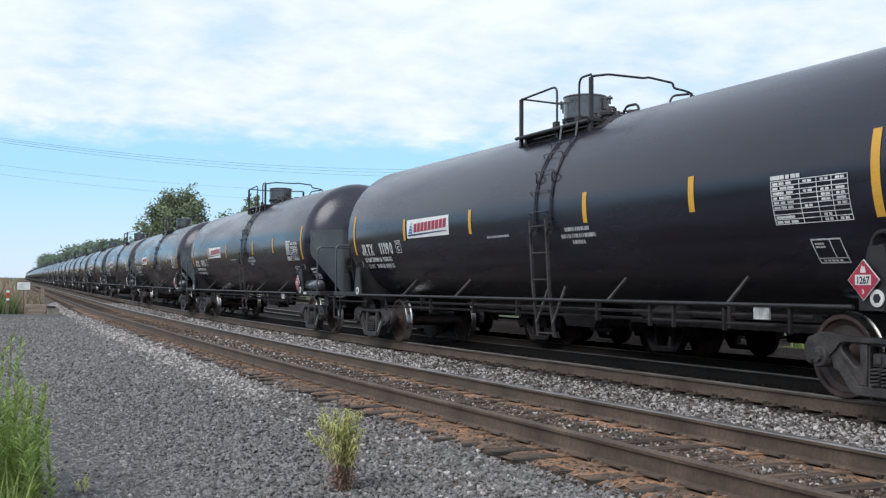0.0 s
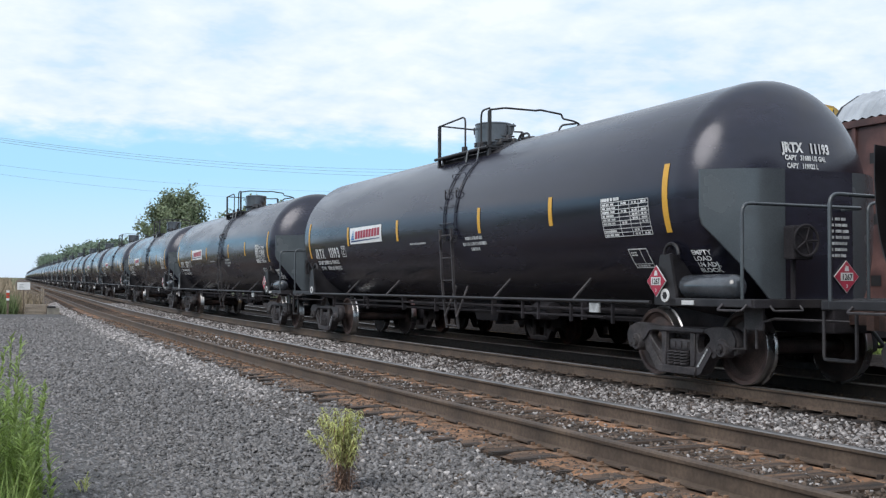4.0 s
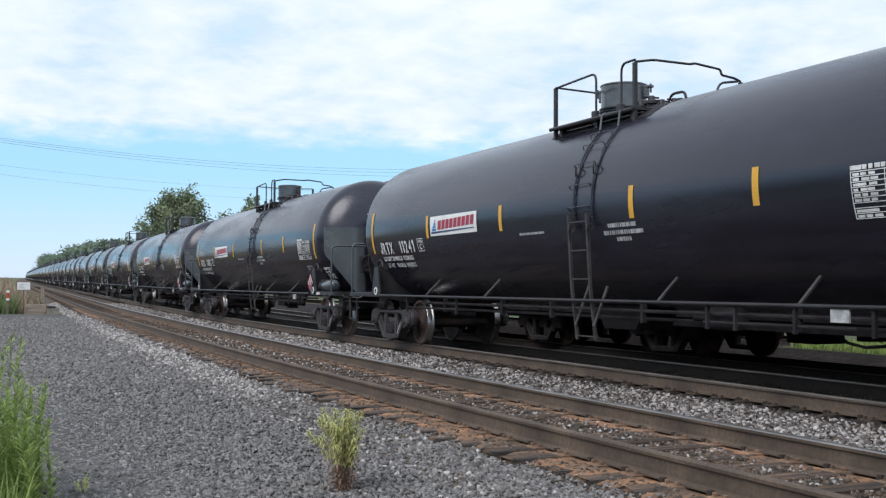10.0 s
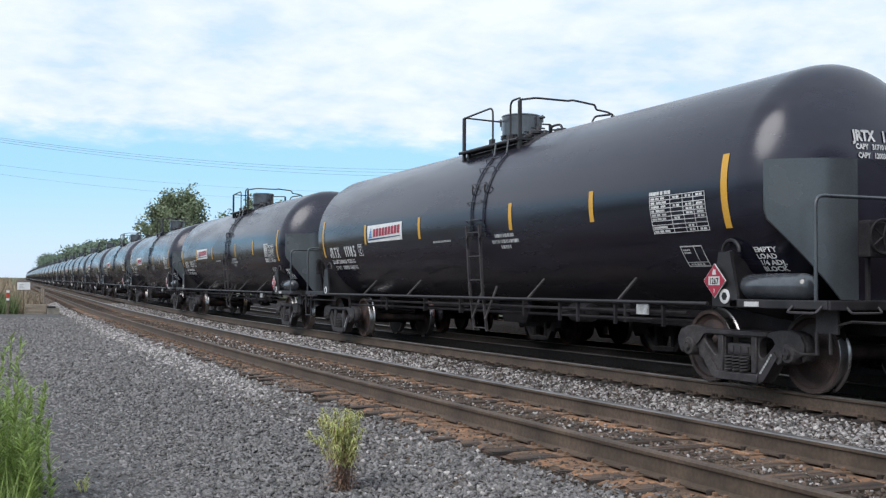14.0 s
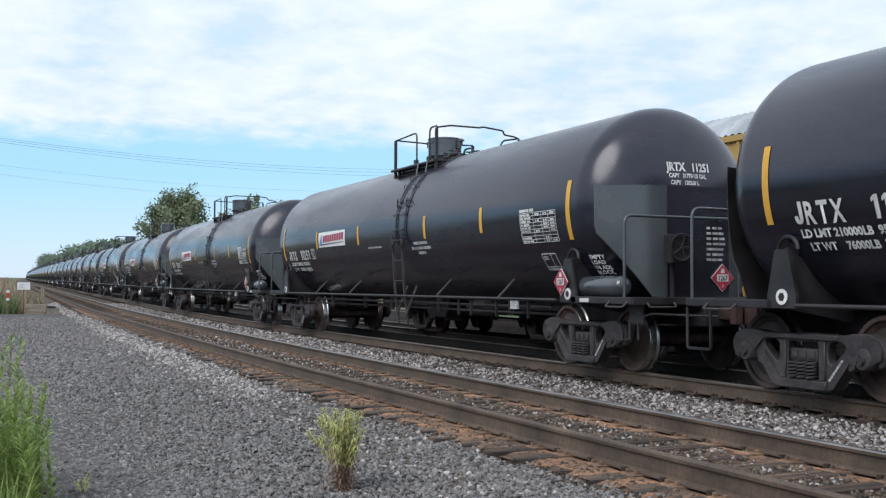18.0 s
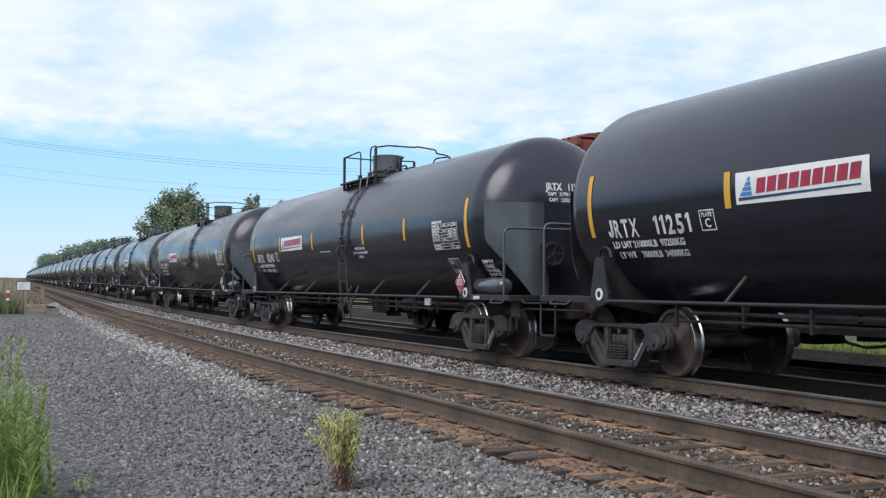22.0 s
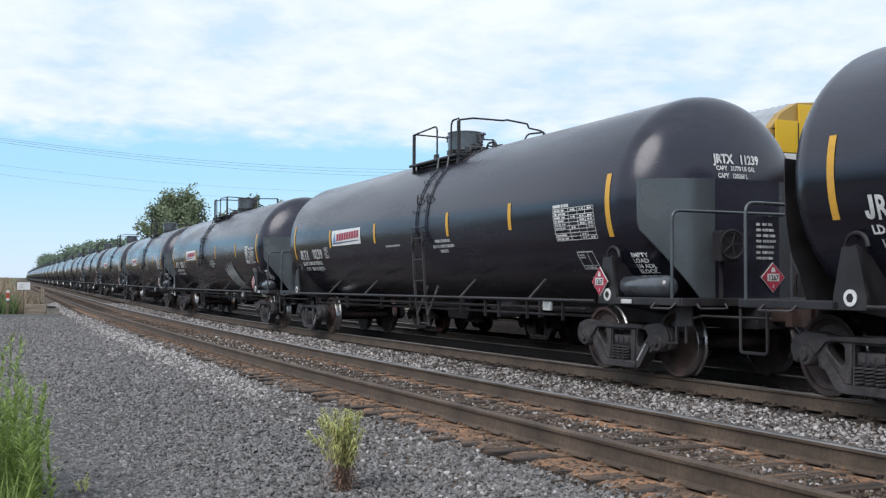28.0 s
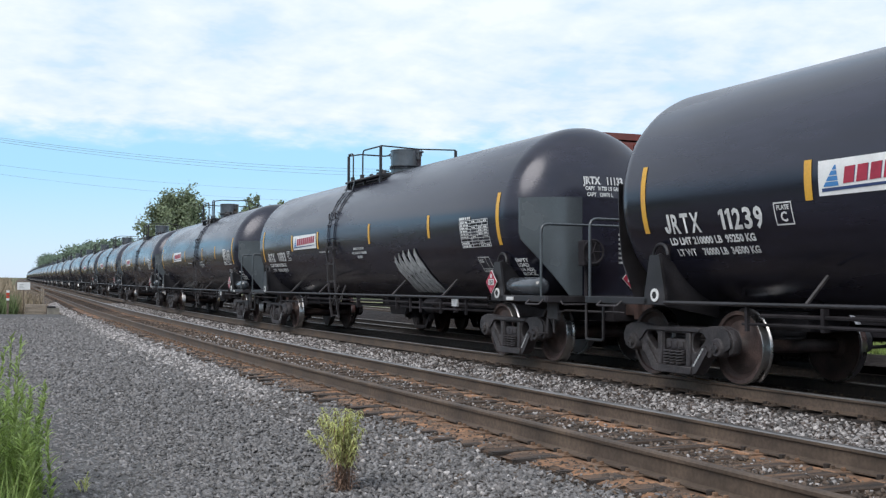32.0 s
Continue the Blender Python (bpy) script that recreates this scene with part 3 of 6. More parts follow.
def wheel_meshes():
    """One-wear wheel about x, outer face at -x: plate, rim and hub; the tread and the flange polished."""
    bm = bmesh.new()
    prof = [(0.0, -0.085), (0.10, -0.085), (0.125, -0.055), (0.17, -0.02), (0.33, 0.0), (0.385, -0.03), (0.40, -0.062), (0.445, -0.065), (0.452, -0.055),
            (0.457, 0.03), (0.462, 0.045), (0.482, 0.06), (0.482, 0.072), (0.455, 0.076), (0.40, 0.07), (0.36, 0.04), (0.17, 0.03), (0.12, 0.07), (0.0, 0.07)]
    lathe(bm, prof, 40, "X", caps=False)
    for f in bm.faces:
        c = f.calc_center_median()
        if math.hypot(c.y, c.z) > 0.444:
            f.material_index = 1
    return mesh_of(bm, "wheel", [M["wheel"], M["tread"]], radians(35))


def sheet_poly(pts, off, nz=1):
    """A flat shape of (y, z) corners laid on the tank's near side."""
    bm = bmesh.new()
    bm.faces.new([bm.verts.new(on_tank(y, z, off)) for y, z in pts])
    return bm


def coupler_mesh():
    bm = bmesh.new()
    box(bm, -0.09, 0.09, 0.0, 0.34, -0.10, 0.10, 0.02)
    prism(bm, [(-0.15, 0.30), (-0.20, 0.40), (-0.16, 0.52), (-0.05, 0.50), (-0.02, 0.42), (0.04, 0.40), (0.08, 0.50), (0.16, 0.46), (0.17, 0.36), (0.10, 0.30)], -0.15, 0.15, "Z")
    return mesh_of(bm, "coupler", M["rustdark"], radians(40))


def add_truck(car, yc):
    fr, sp, wh = add_truck.meshes
    bm = bmesh.new()
    box(bm, -1.10, 1.10, -0.21, 0.21, 0.39, 0.53, 0.025)
    box(bm, -0.95, 0.95, -0.20, 0.20, 0.53, 0.62, 0.02)
    for sx in (-1, 1):
        for k in (-1, 0, 1):
            box(bm, sx * 1.098, sx * 1.115, k * 0.13 - 0.045, k * 0.13 + 0.045, 0.42, 0.50, 0.008)
    lathe(bm, [(0.20, 0.62), (0.20, 0.72), (0.16, 0.74)], 20, "Z")
    truck = part("truck", bm, M["truck"], car, "dusty cast-steel truck with coil springs", radians(40), at=pose(0, yc, 0))
    for sx in (-1, 1):
        part("side_frame", fr, None, truck, at=pose(sx * 1.05, 0, 0))
        for k in range(3):
            for r in range(2):
                part("spring", sp, None, truck, at=pose(sx * (0.99 + 0.125 * r), (k - 1) * 0.135, 0))
        for s in (-1, 1):
            bm = bmesh.new()
            lathe(bm, [(0.0, -0.13), (0.055, -0.13), (0.06, -0.10), (0.10, -0.10), (0.115, -0.08), (0.12, 0.06), (0.0, 0.06)], 18, "X", (sx * 1.07, s * AXLE, WHEEL_R))
            if sx > 0:
                bmesh.ops.scale(bm, vec=(-1, 1, 1), space=Matrix.Translation((-1.07, 0, 0)), verts=bm.verts)
            for k in range(3):
                a = math.pi / 2 + k * 2.094
                rod(bm, (sx * 1.19, s * AXLE + 0.045 * math.cos(a), WHEEL_R + 0.045 * math.sin(a)), (sx * 1.215, s * AXLE + 0.045 * math.cos(a), WHEEL_R + 0.045 * math.sin(a)), 0.014, 6)
            part("bearing", bm, M["truck"], truck, smooth=radians(40))
    bm = bmesh.new()
    for s in (-1, 1):
        box(bm, -0.8, 0.8, s * 0.40 - 0.04, s * 0.40 + 0.04, 0.32, 0.42, 0.015)
        for sx in (-1, 1):
            box(bm, sx * 0.66, sx * 0.80, s * 0.40 + min(0, s * 0.06), s * 0.40 + max(0, s * 0.06), 0.26, 0.52, 0.01)
    part("brake_beam", bm, M["under"], truck)
    for sx in (-1, 1):
        bm = bmesh.new()
        for j in range(7):
            u = j / 7
            prism(bm, [(-0.43 - 0.20 * u, 0.20 + 0.24 * u), (-0.40 - 0.20 * u, 0.20 + 0.24 * u), (-0.415 - 0.20 * u, 0.232 + 0.24 * u), (-0.445 - 0.20 * u, 0.228 + 0.24 * u)], sx * 1.136, sx * 1.140)
        tagged(part("stencil", bm, M["greymark"], truck), kind="stuff")
    sets = []
    for s in (-1, 1):
        bm = bmesh.new()
        lathe(bm, [(0.0, -1.12), (0.075, -1.12), (0.08, -0.86), (0.10, -0.84), (0.10, -0.70), (0.085, -0.62), (0.085, 0.62), (0.10, 0.70), (0.10, 0.84), (0.08, 0.86), (0.075, 1.12), (0.0, 1.12)], 16, "X", caps=False)
        ws = part("wheelset", bm, M["wheel"], car, "rolling steel wheelset", radians(40), at=pose(0, yc + s * AXLE, WHEEL_R))
        part("wheel", wh, None, ws, "steel wheel with polished tread", at=pose(-0.765, 0, 0))
        part("wheel", wh, None, ws, "steel wheel with polished tread", at=pose(0.765, 0, 0, 0, 0, 180))
        sets.append(ws)
    return sets


def tank_mesh(seg=72, rings=12):
    bm = bmesh.new()
    prof = [(TR * math.sin(a), -TL - HEAD * math.cos(a)) for a in (math.pi / 2 * k / rings for k in range(rings + 1))]
    prof += [(TR, -TL + (TL + TA) * k / 8) for k in range(1, 8)]
    prof += [(TR * math.sin(a), TA + HEAD * math.cos(a)) for a in (math.pi / 2 * (1 - k / rings) for k in range(rings + 1))]
    prof[0], prof[-1] = (0, prof[0][1]), (0, prof[-1][1])
    lathe(bm, prof, seg, "Y", (0, 0, TZ))
    return mesh_of(bm, "tank", M["tank"], radians(50))


def placard(car, m):
    bm = bmesh.new()
    prism(bm, [(0, -0.20), (0.20, 0), (0, 0.20), (-0.20, 0)], -0.012, 0.0)
    p = part("placard", bm, M["white"], car, "red diamond hazard placard reading 1267", at=m)
    bm = bmesh.new()
    prism(bm, [(0, -0.191), (0.191, 0), (0, 0.191), (-0.191, 0)], -0.016, -0.0125)
    part("placard_face", bm, M["red"], p)
    bm = bmesh.new()
    box(bm, -0.020, -0.0165, -0.10, 0.10, -0.05, 0.05)
    part("number_panel", bm, M["white"], p)
    part("lettering", mapped(lettering("1267", 0.098, "CENTER", 0.85), lambda c: Vector((-0.0215, -c.x, c.y - 0.036)), M["black"]), None, p)
    part("lettering", mapped(lettering("3", 0.06, "CENTER"), lambda c: Vector((-0.0185, -c.x, c.y - 0.135)), M["white"]), None, p)
    bm = bmesh.new()
    prism(bm, [(-0.035, 0.07), (0.035, 0.07), (0.03, 0.10), (0.012, 0.145), (0.0, 0.125), (-0.02, 0.135), (-0.03, 0.10)], -0.0185, -0.0165)
    part("flame_symbol", bm, M["white"], p)


def bars(bm, y0, y1, z, h, n, rng, gap=0.35):
    """Unreadable writing on the tank's side as a broken bar."""
    step = (y1 - y0) / n
    for k in range(n):
        w = step * (1 - gap * rng.random())
        sheet(y0 + k * step, y0 + k * step + w, z, z + h, 0.009, 1, 1, bm)
    return bm


def tank_car(detail=True, turned=False):
    """turned: the top gear and the ladder stand the other way round."""
    rng = random.Random(5)
    shift = 1.30 if turned else 0.0
    Q = (lambda y: 0.31 - y) if turned else (lambda y: y)
    car = new("tank_car")
    tank = part("tank", tank_mesh() if detail else tank_mesh(40, 6), None, car)
    # yellow reflective stripes
    for y, z0, z1, w in ((7.60, 1.88, 2.74, 0.10), (4.64, 2.10, 2.52, 0.11), (2.37 if turned else 1.63, 2.10, 2.52, 0.11), (-1.30 if turned else -2.12, 2.10, 2.53, 0.11), (-4.55, 2.10, 2.53, 0.11), (-7.42, 1.88, 2.74, 0.115)):
        part("reflective_stripe", sheet(y - w / 2, y + w / 2, z0, z1, nz=8), M["stripe"], car)
    # company panel: white sheet with coloured shapes
    panel = part("logo_panel", sheet(4.49, 2.51, 2.13, 2.49, 0.006, 5), M["signwhite"], car, "white panel with red and blue shapes")
    if detail:
        for k in range(9):
            x, up = 4.15 - 0.172 * k, 0.004 * k
            part("red_mark", sheet_poly([(x, 2.235 + up), (x - 0.138, 2.24 + up), (x - 0.165, 2.405 + up), (x - 0.030, 2.40 + up)], 0.010), M["red"], panel)
            part("navy_edge", sheet_poly([(x - 0.138, 2.24 + up), (x - 0.146, 2.236 + up), (x - 0.173, 2.400 + up), (x - 0.165, 2.405 + up)], 0.0105), M["navy"], panel)
        for k in range(4):
            a, b = 0.055 * k, 0.055 * k + 0.045
            part("blue_mark", sheet_poly([(4.42 - a * 0.75, 2.22 + a), (4.21 + a * 0.15, 2.22 + a), (4.21 + b * 0.15, 2.22 + b), (4.42 - b * 0.75, 2.22 + b)], 0.010), M["blue"], panel)
        part("underline", sheet_poly([(4.44, 2.170), (2.62, 2.205), (2.62, 2.222), (4.44, 2.205)], 0.010), M["navy"], panel)
    # side writing too small to read, the data table and the inspection box
    if detail:
        bm = bmesh.new()
        bars(bm, 1.02 + shift, 0.23 + shift, 2.00, 0.035, 14, rng)
        tagged(part("stencil", bm, M["greymark"], car), kind="stuff")
        for z, a, b, n in ((2.000, -1.52, -2.21, 14), (1.905, -1.39, -2.33, 19), (1.815, -1.67, -2.02, 7)):
            bm = bmesh.new()
            bars(bm, a + shift, b + shift, z, 0.055, n, rng, 0.5)
            tagged(part("stencil", bm, M["greymark"], car), kind="stuff")
        bm = bmesh.new()
        for k in range(10):
            z = 1.872 + k * 0.051
            sheet(-5.95, -7.07, z, z + 0.009, 0.009, 1, 1, bm)
        for y in (-5.95, -6.38, -6.63, -6.84, -7.06):
            sheet(y, y - 0.012, 1.872, 2.335, 0.0095, 4, 1, bm)
        tagged(part("data_table", bm, M["white"], car, "white stencilled data table"), kind="stuff")
        for k in range(9):
            bm = bmesh.new()
            z = 1.886 + k * 0.051
            if k != 2:
                bars(bm, -5.98, -6.34 + 0.12 * rng.random(), z, 0.027, 3, rng, 0.35)
                for y in (-6.41, -6.66, -6.87):
                    if rng.random() < 0.85:
                        bars(bm, y - 0.03, y - 0.16, z, 0.027, 2, rng, 0.35)
            tagged(part("stencil", bm, M["white"], car), kind="stuff")
        bm = bmesh.new()
        bars(bm, -5.95, -6.42, 2.352, 0.045, 6, rng)
        tagged(part("stencil", bm, M["white"], car), kind="stuff")
        bm = bmesh.new()
        for a, b, c, d in ((-6.38, -6.81, 1.452, 1.468), (-6.38, -6.81, 1.692, 1.708), (-6.38, -6.396, 1.452, 1.70), (-6.794, -6.81, 1.452, 1.70), (-6.64, -6.654, 1.51, 1.70), (-6.38, -6.81, 1.502, 1.512)):
            sheet(a, b, c, d, 0.010, 3, 1, bm)
        bars(bm, -6.42, -6.56, 1.645, 0.020, 4, rng)
        bars(bm, -6.42, -6.56, 1.612, 0.020, 4, rng)
        bars(bm, -6.44, -6.72, 1.472, 0.020, 5, rng)
        part("inspection_box", bm, M["white"], car, "white outlined inspection box")
        me = side_text("EMPTY\nLOAD\n1/4 ADJ.\nBLOCK", 0.092, -7.70, 1.60, M["white"])
        for v in me.vertices:
            k = max(0.0, -TL - v.co.y)
            v.co.x += k * k * 0.6
        tagged(part("lettering", me, None, car), kind="stuff")
    # running rail and braces under the tank
    for sx in (-1, 1):
        bm = bmesh.new()
        tube(bm, [(sx * 1.53, 7.1, 1.0), (sx * 1.53, -7.15, 1.0)], 0.025, 8)
        part("running_rail", bm, M["frame"], car, smooth=radians(50))
        for y in (4.68, 2.20, -2.72, -5.22):
            bm = bmesh.new()
            rod(bm, (sx * 1.53, y, 0.98), (sx * 1.20, y, 1.31), 0.024, 6)
            part("brace", bm, M["truck"], car)
        for y in (5.6, 3.3, -3.7, -4.2, -5.16, -6.24):
            bm = bmesh.new()
            box(bm, sx * 1.50 - 0.02, sx * 1.50 + 0.02, y - 0.02, y + 0.02, 0.70, 1.02)
            part("hanger", bm, M["under"], car)
        for y0, y1, z in ((5.7, 3.2, 0.78), (-3.6, -6.0, 0.78)):
            bm = bmesh.new()
            tube(bm, [(sx * 1.48, y0, z), (sx * 1.48, y1, z)], 0.018, 6)
            part("pipe", bm, M["under"], car)
        # draft sill wing with jacking pad at each bolster
        for y in (7.36, -7.415):
            bm = bmesh.new()
            prism(bm, [(y - 0.22, 0.97), (y + 0.22, 0.97), (y + 0.22, 1.10), (y + 0.10, 1.60), (y - 0.10, 1.60), (y - 0.22, 1.10)], sx * 1.46, sx * 1.50)
            prism(bm, [(sx * 1.46, 0.97), (sx * 0.5, 0.80), (sx * 0.5, 1.25), (sx * 1.05, 1.38), (sx * 1.40, 1.62), (sx * 1.46, 1.60)], y - 0.03, y + 0.03, "Y")
            pad = part("jacking_pad", bm, M["frame"], car)
            bm = bmesh.new()
            lathe(bm, [(0.0, 0.0), (0.085, 0.0), (0.085, 0.012), (0.0, 0.012)], 20, "X", (sx * (1.503 if sx > 0 else 1.516), y - 0.02, 1.09))
            part("white_disc", bm, M["white"], pad)
            bm = bmesh.new()
            lathe(bm, [(0.022, 0.0), (0.050, 0.0), (0.050, 0.004), (0.022, 0.004)], 6, "X", (sx * 1.517, y - 0.02, 1.09))
            part("disc_mark", bm, M["black"], pad)
            bm = bmesh.new()
            tube(bm, [(sx * 1.40, y + 0.15 * math.cos(a), 1.60 + 0.14 * math.sin(a)) for a in (math.pi * k / 10 for k in range(11))], 0.022, 6)
            part("lift_lug", bm, M["frame"], car)
    placard(car, pose(-1.535, -7.30, 1.268))
    # sills, end decks and couplers
    for s in (-1, 1):
        bm = bmesh.new()
        box(bm, -0.32, 0.32, s * 5.9, s * 9.05, 0.66, 1.02, 0.02)
        part("stub_sill", bm, M["under"], car)
        bm = bmesh.new()
        box(bm, -1.48, 1.48, s * 7.55, s * 9.0, 0.97, 1.05, 0.012)
        box(bm, -1.50, -1.44, s * 7.5, s * 9.02, 0.965, 1.06, 0.01)
        box(bm, 1.44, 1.50, s * 7.5, s * 9.02, 0.92, 1.06, 0.01)
        box(bm, -1.48, 1.48, s * 8.98, s * 9.05, 0.96, 1.06, 0.01)
        part("end_deck", bm, M["frame"], car)
        if s < 0:
            # Middle coloured black for the next car's shade; wings keep the lit grey.
            shield = part("head_shield", head_shield(s, "middle"), M["tank"], car, "flat head shield plate, its shade put into black", radians(40))
            wing = mesh_of(head_shield(s, "wing"), "shield_wing", M["shield"], radians(40))
            part("shield_wing", wing, None, shield, "blue-grey folded wing plate")
            flip = wing.copy()
            for v in flip.vertices:
                v.co.x = -v.co.x
            flip.flip_normals()
            part("shield_wing", flip, None, shield, "blue-grey folded wing plate")
        else:
            part("head_shield", head_shield(s), M["frame"], car, "black dished head shield", radians(40))
        part("coupler", add_truck.coupler, None, car, at=pose(0, s * 9.03, 0.86, 0, 0, 0 if s > 0 else 180))
        bm = bmesh.new()
        tube(bm, [(0.25, s * 9.05, 0.72), (0.26, s * 9.2, 0.55), (0.22, s * 9.4, 0.42), (0.1, s * 9.54, 0.40)], 0.025, 6)
        part("air_hose", bm, M["black"], car)
        for sx in (-1, 1):
            y = s * (8.85 if s < 0 else 8.92)
            bm = bmesh.new()
            if s < 0 and sx < 0:
                tube(bm, corner([(-1.48, y, 0.98), (-1.48, y, 2.15), (0.36, y, 2.15), (0.36, y + 0.45, 2.15)], 0.12), 0.021, 8)
            elif s < 0:
                tube(bm, corner([(0.42, y, 1.0), (0.42, y, 2.22), (1.48, y, 2.22), (1.48, y, 0.98)], 0.12), 0.021, 8)
            else:
                tube(bm, corner([(sx * 1.48, y, 0.98), (sx * 1.48, y, 2.15), (sx * 0.25, y, 2.13), (sx * 0.25, y, 1.0)], 0.12), 0.021, 8)
            part("handrail", bm, M["shield"], car, smooth=radians(60))
            if s < 0 and sx < 0:
                bm = bmesh.new()
                box(bm, -1.20, -1.16, -8.54, -8.86, 0.70, 0.99, 0.012)
                box(bm, -1.21, -1.18, -8.54, -8.575, 0.47, 0.72, 0.006)
                box(bm, -1.21, -1.18, -8.74, -8.765, 0.49, 0.72, 0.006)
                tube(bm, [(-1.20, -8.56, 0.48), (-1.22, -8.36, 0.47), (-1.22, -8.24, 0.50)], 0.014, 6)
                tube(bm, [(-1.18, -8.84, 0.80), (-1.15, -9.0, 0.84), (-0.70, -9.08, 0.82), (-0.2, -9.16, 0.80)], 0.016, 6)
                part("uncoupling_lever", bm, M["truck"], car)
                for y0 in (-8.53,):
                    bm = bmesh.new()
                    tube(bm, corner([(-1.50, y0, 1.0), (-1.58, y0, 0.93), (-1.58, y0 - 0.42, 0.93), (-1.50, y0 - 0.42, 1.0)], 0.03, 2), 0.014, 6)
                    part("grab_iron", bm, M["truck"], car)
                bm = bmesh.new()
                tube(bm, corner([(-1.25, -9.03, 1.0), (-1.25, -9.10, 0.93), (-0.82, -9.10, 0.93), (-0.82, -9.03, 1.0)], 0.03, 2), 0.014, 6)
                part("grab_iron", bm, M["truck"], car)
                continue
            bm = bmesh.new()
            tube(bm, corner([(sx * 1.49, s * 9.0, 0.95), (sx * 1.49, s * 9.0, 0.46), (sx * 1.49, s * 8.56, 0.46), (sx * 1.49, s * 8.56, 0.95)], 0.04, 3), 0.02, 6)
            part("stirrup_step", bm, M["frame"], car, smooth=radians(60))
            bm = bmesh.new()
            tube(bm, corner([(sx * 1.50, s * 8.1, 1.0), (sx * 1.58, s * 8.1, 0.94), (sx * 1.58, s * 8.6, 0.94), (sx * 1.50, s * 8.6, 1.0)], 0.03, 2), 0.014, 6)
            part("grab_iron", bm, M["truck"], car)
    # air reservoir beside the near end
    bm = bmesh.new()
    lathe(bm, [(0.0, -8.62), (0.08, -8.605), (0.13, -8.56), (0.148, -8.50), (0.148, -7.66), (0.13, -7.60), (0.08, -7.555), (0.0, -7.54)], 28, "Y", (-1.30, 0.0, 1.20), caps=False)
    part("air_reservoir", bm, M["nozzle"], car, "dark grey air reservoir", radians(50))
    bm = bmesh.new()
    box(bm, -1.52, -1.505, -7.78, -8.01, 0.98, 1.035)
    part("reflector", bm, M["white"], car)
    bm = bmesh.new()
    box(bm, -1.53, -1.50, -5.69, -5.94, 0.84, 0.985, 0.006)
    part("data_tag", bm, M["greymark"], car, "pale grey data tag")
    # side ladder, its foot drawn in under the tank
    ladder_x = lambda z: -1.50 - 0.06 * (z - 1.15) / 1.05 if z > 1.15 else -1.50 + 0.09 * (1.15 - z) / 0.71
    for y in (Q(-0.64), Q(-1.13)):
        bm = bmesh.new()
        for z0, z1 in ((0.44, 1.15), (1.15, 2.22)):
            a, b = ladder_x(z0), ladder_x(z1)
            prism(bm, [(b + 0.02, z1), (b - 0.02, z1), (a - 0.02, z0), (a + 0.02, z0)], y - 0.022, y + 0.022, "Y")
        part("ladder_rail", bm, M["truck"], car)
        bm = bmesh.new()
        tube(bm, [(-1.53 + 0.05 * math.cos(a), y - 0.03, 2.03 + 0.05 * math.sin(a)) for a in (math.pi * k / 6 for k in range(13))], 0.008, 5)
        part("ring", bm, M["truck"], car)
        bm = bmesh.new()
        tube(bm, corner([(-1.555, y - 0.03, 1.86), (-1.60, y - 0.06, 2.02), (-1.555, y - 0.03, 2.05)], 0.04, 3), 0.009, 5)
        part("hook", bm, M["frame"], car)
    for k in range(5):
        z = 0.49 + k * 0.405
        bm = bmesh.new()
        rod(bm, (ladder_x(z), Q(-0.62), z), (ladder_x(z), Q(-1.15), z), 0.012, 6)
        part("rung", bm, M["truck"], car)
    for y in (Q(-0.66), Q(-1.15)):
        bm = bmesh.new()
        rod(bm, (ladder_x(0.66) - 0.02, y, 0.64), (-1.23, y, 1.20), 0.024, 6)
        part("brace", bm, M["truck"], car)
    # curved ladder bars over the shoulder
    ang = [math.asin((2.12 - TZ) / TR) + (math.acos(0.70) - math.asin((2.12 - TZ) / TR)) * k / 14 for k in range(15)]
    for y in (Q(-0.71), Q(-1.18)):
        bm = bmesh.new()
        tube(bm, [(-(TR + 0.022) * math.cos(a), y, TZ + (TR + 0.022) * math.sin(a)) for a in ang], 0.017, 6)
        part("ladder_bar", bm, M["tank"], car, smooth=radians(60))
        # The pale colour stands in for sky reflected on the rail's upper side.
        bm = bmesh.new()
        rod(bm, (-1.02, y + (0.03 if not turned else -0.03), 3.70), (-(TR + 0.035) * math.cos(0.80), y, TZ + (TR + 0.035) * math.sin(0.80)), 0.017, 6)
        part("top_rail", bm, M["shield"], car)
        bm = bmesh.new()
        a = ang[7]
        p = Vector((-(TR + 0.045) * math.cos(a), y + 0.02, TZ + (TR + 0.045) * math.sin(a)))
        tube(bm, [p + Vector((0.03 * math.cos(b), 0.045 * math.cos(b), 0.07 * math.sin(b))) for b in (math.pi * (0.2 + 1.5 * k / 8) for k in range(9))], 0.012, 5)
        part("hook", bm, M["under"], car)
    for k in (2, 5, 8, 11, 13):
        a = ang[k]
        bm = bmesh.new()
        p = Vector((-(TR + 0.065) * math.cos(a), 0, TZ + (TR + 0.065) * math.sin(a)))
        foot = Vector((-(TR + 0.01) * math.cos(a - 0.03), 0, TZ + (TR + 0.01) * math.sin(a - 0.03)))
        tube(bm, corner([(foot.x, Q(-0.61), foot.z), (p.x, Q(-0.60), p.z), (p.x, Q(-1.16), p.z), (foot.x, Q(-1.15), foot.z)], 0.02, 2), 0.0085, 5)
        part("rung", bm, M["tank"], car)
    # top platform, railing, manway nozzle and valves
    W, Y0, Y1, ZF, ZR = 0.93, -1.39, 0.81, 3.68, 4.36
    bm = bmesh.new()
    for sx in (-1, 1):
        box(bm, sx * 0.98, sx * 0.76, Q(Y0), Q(Y1), ZF, ZF + 0.025)
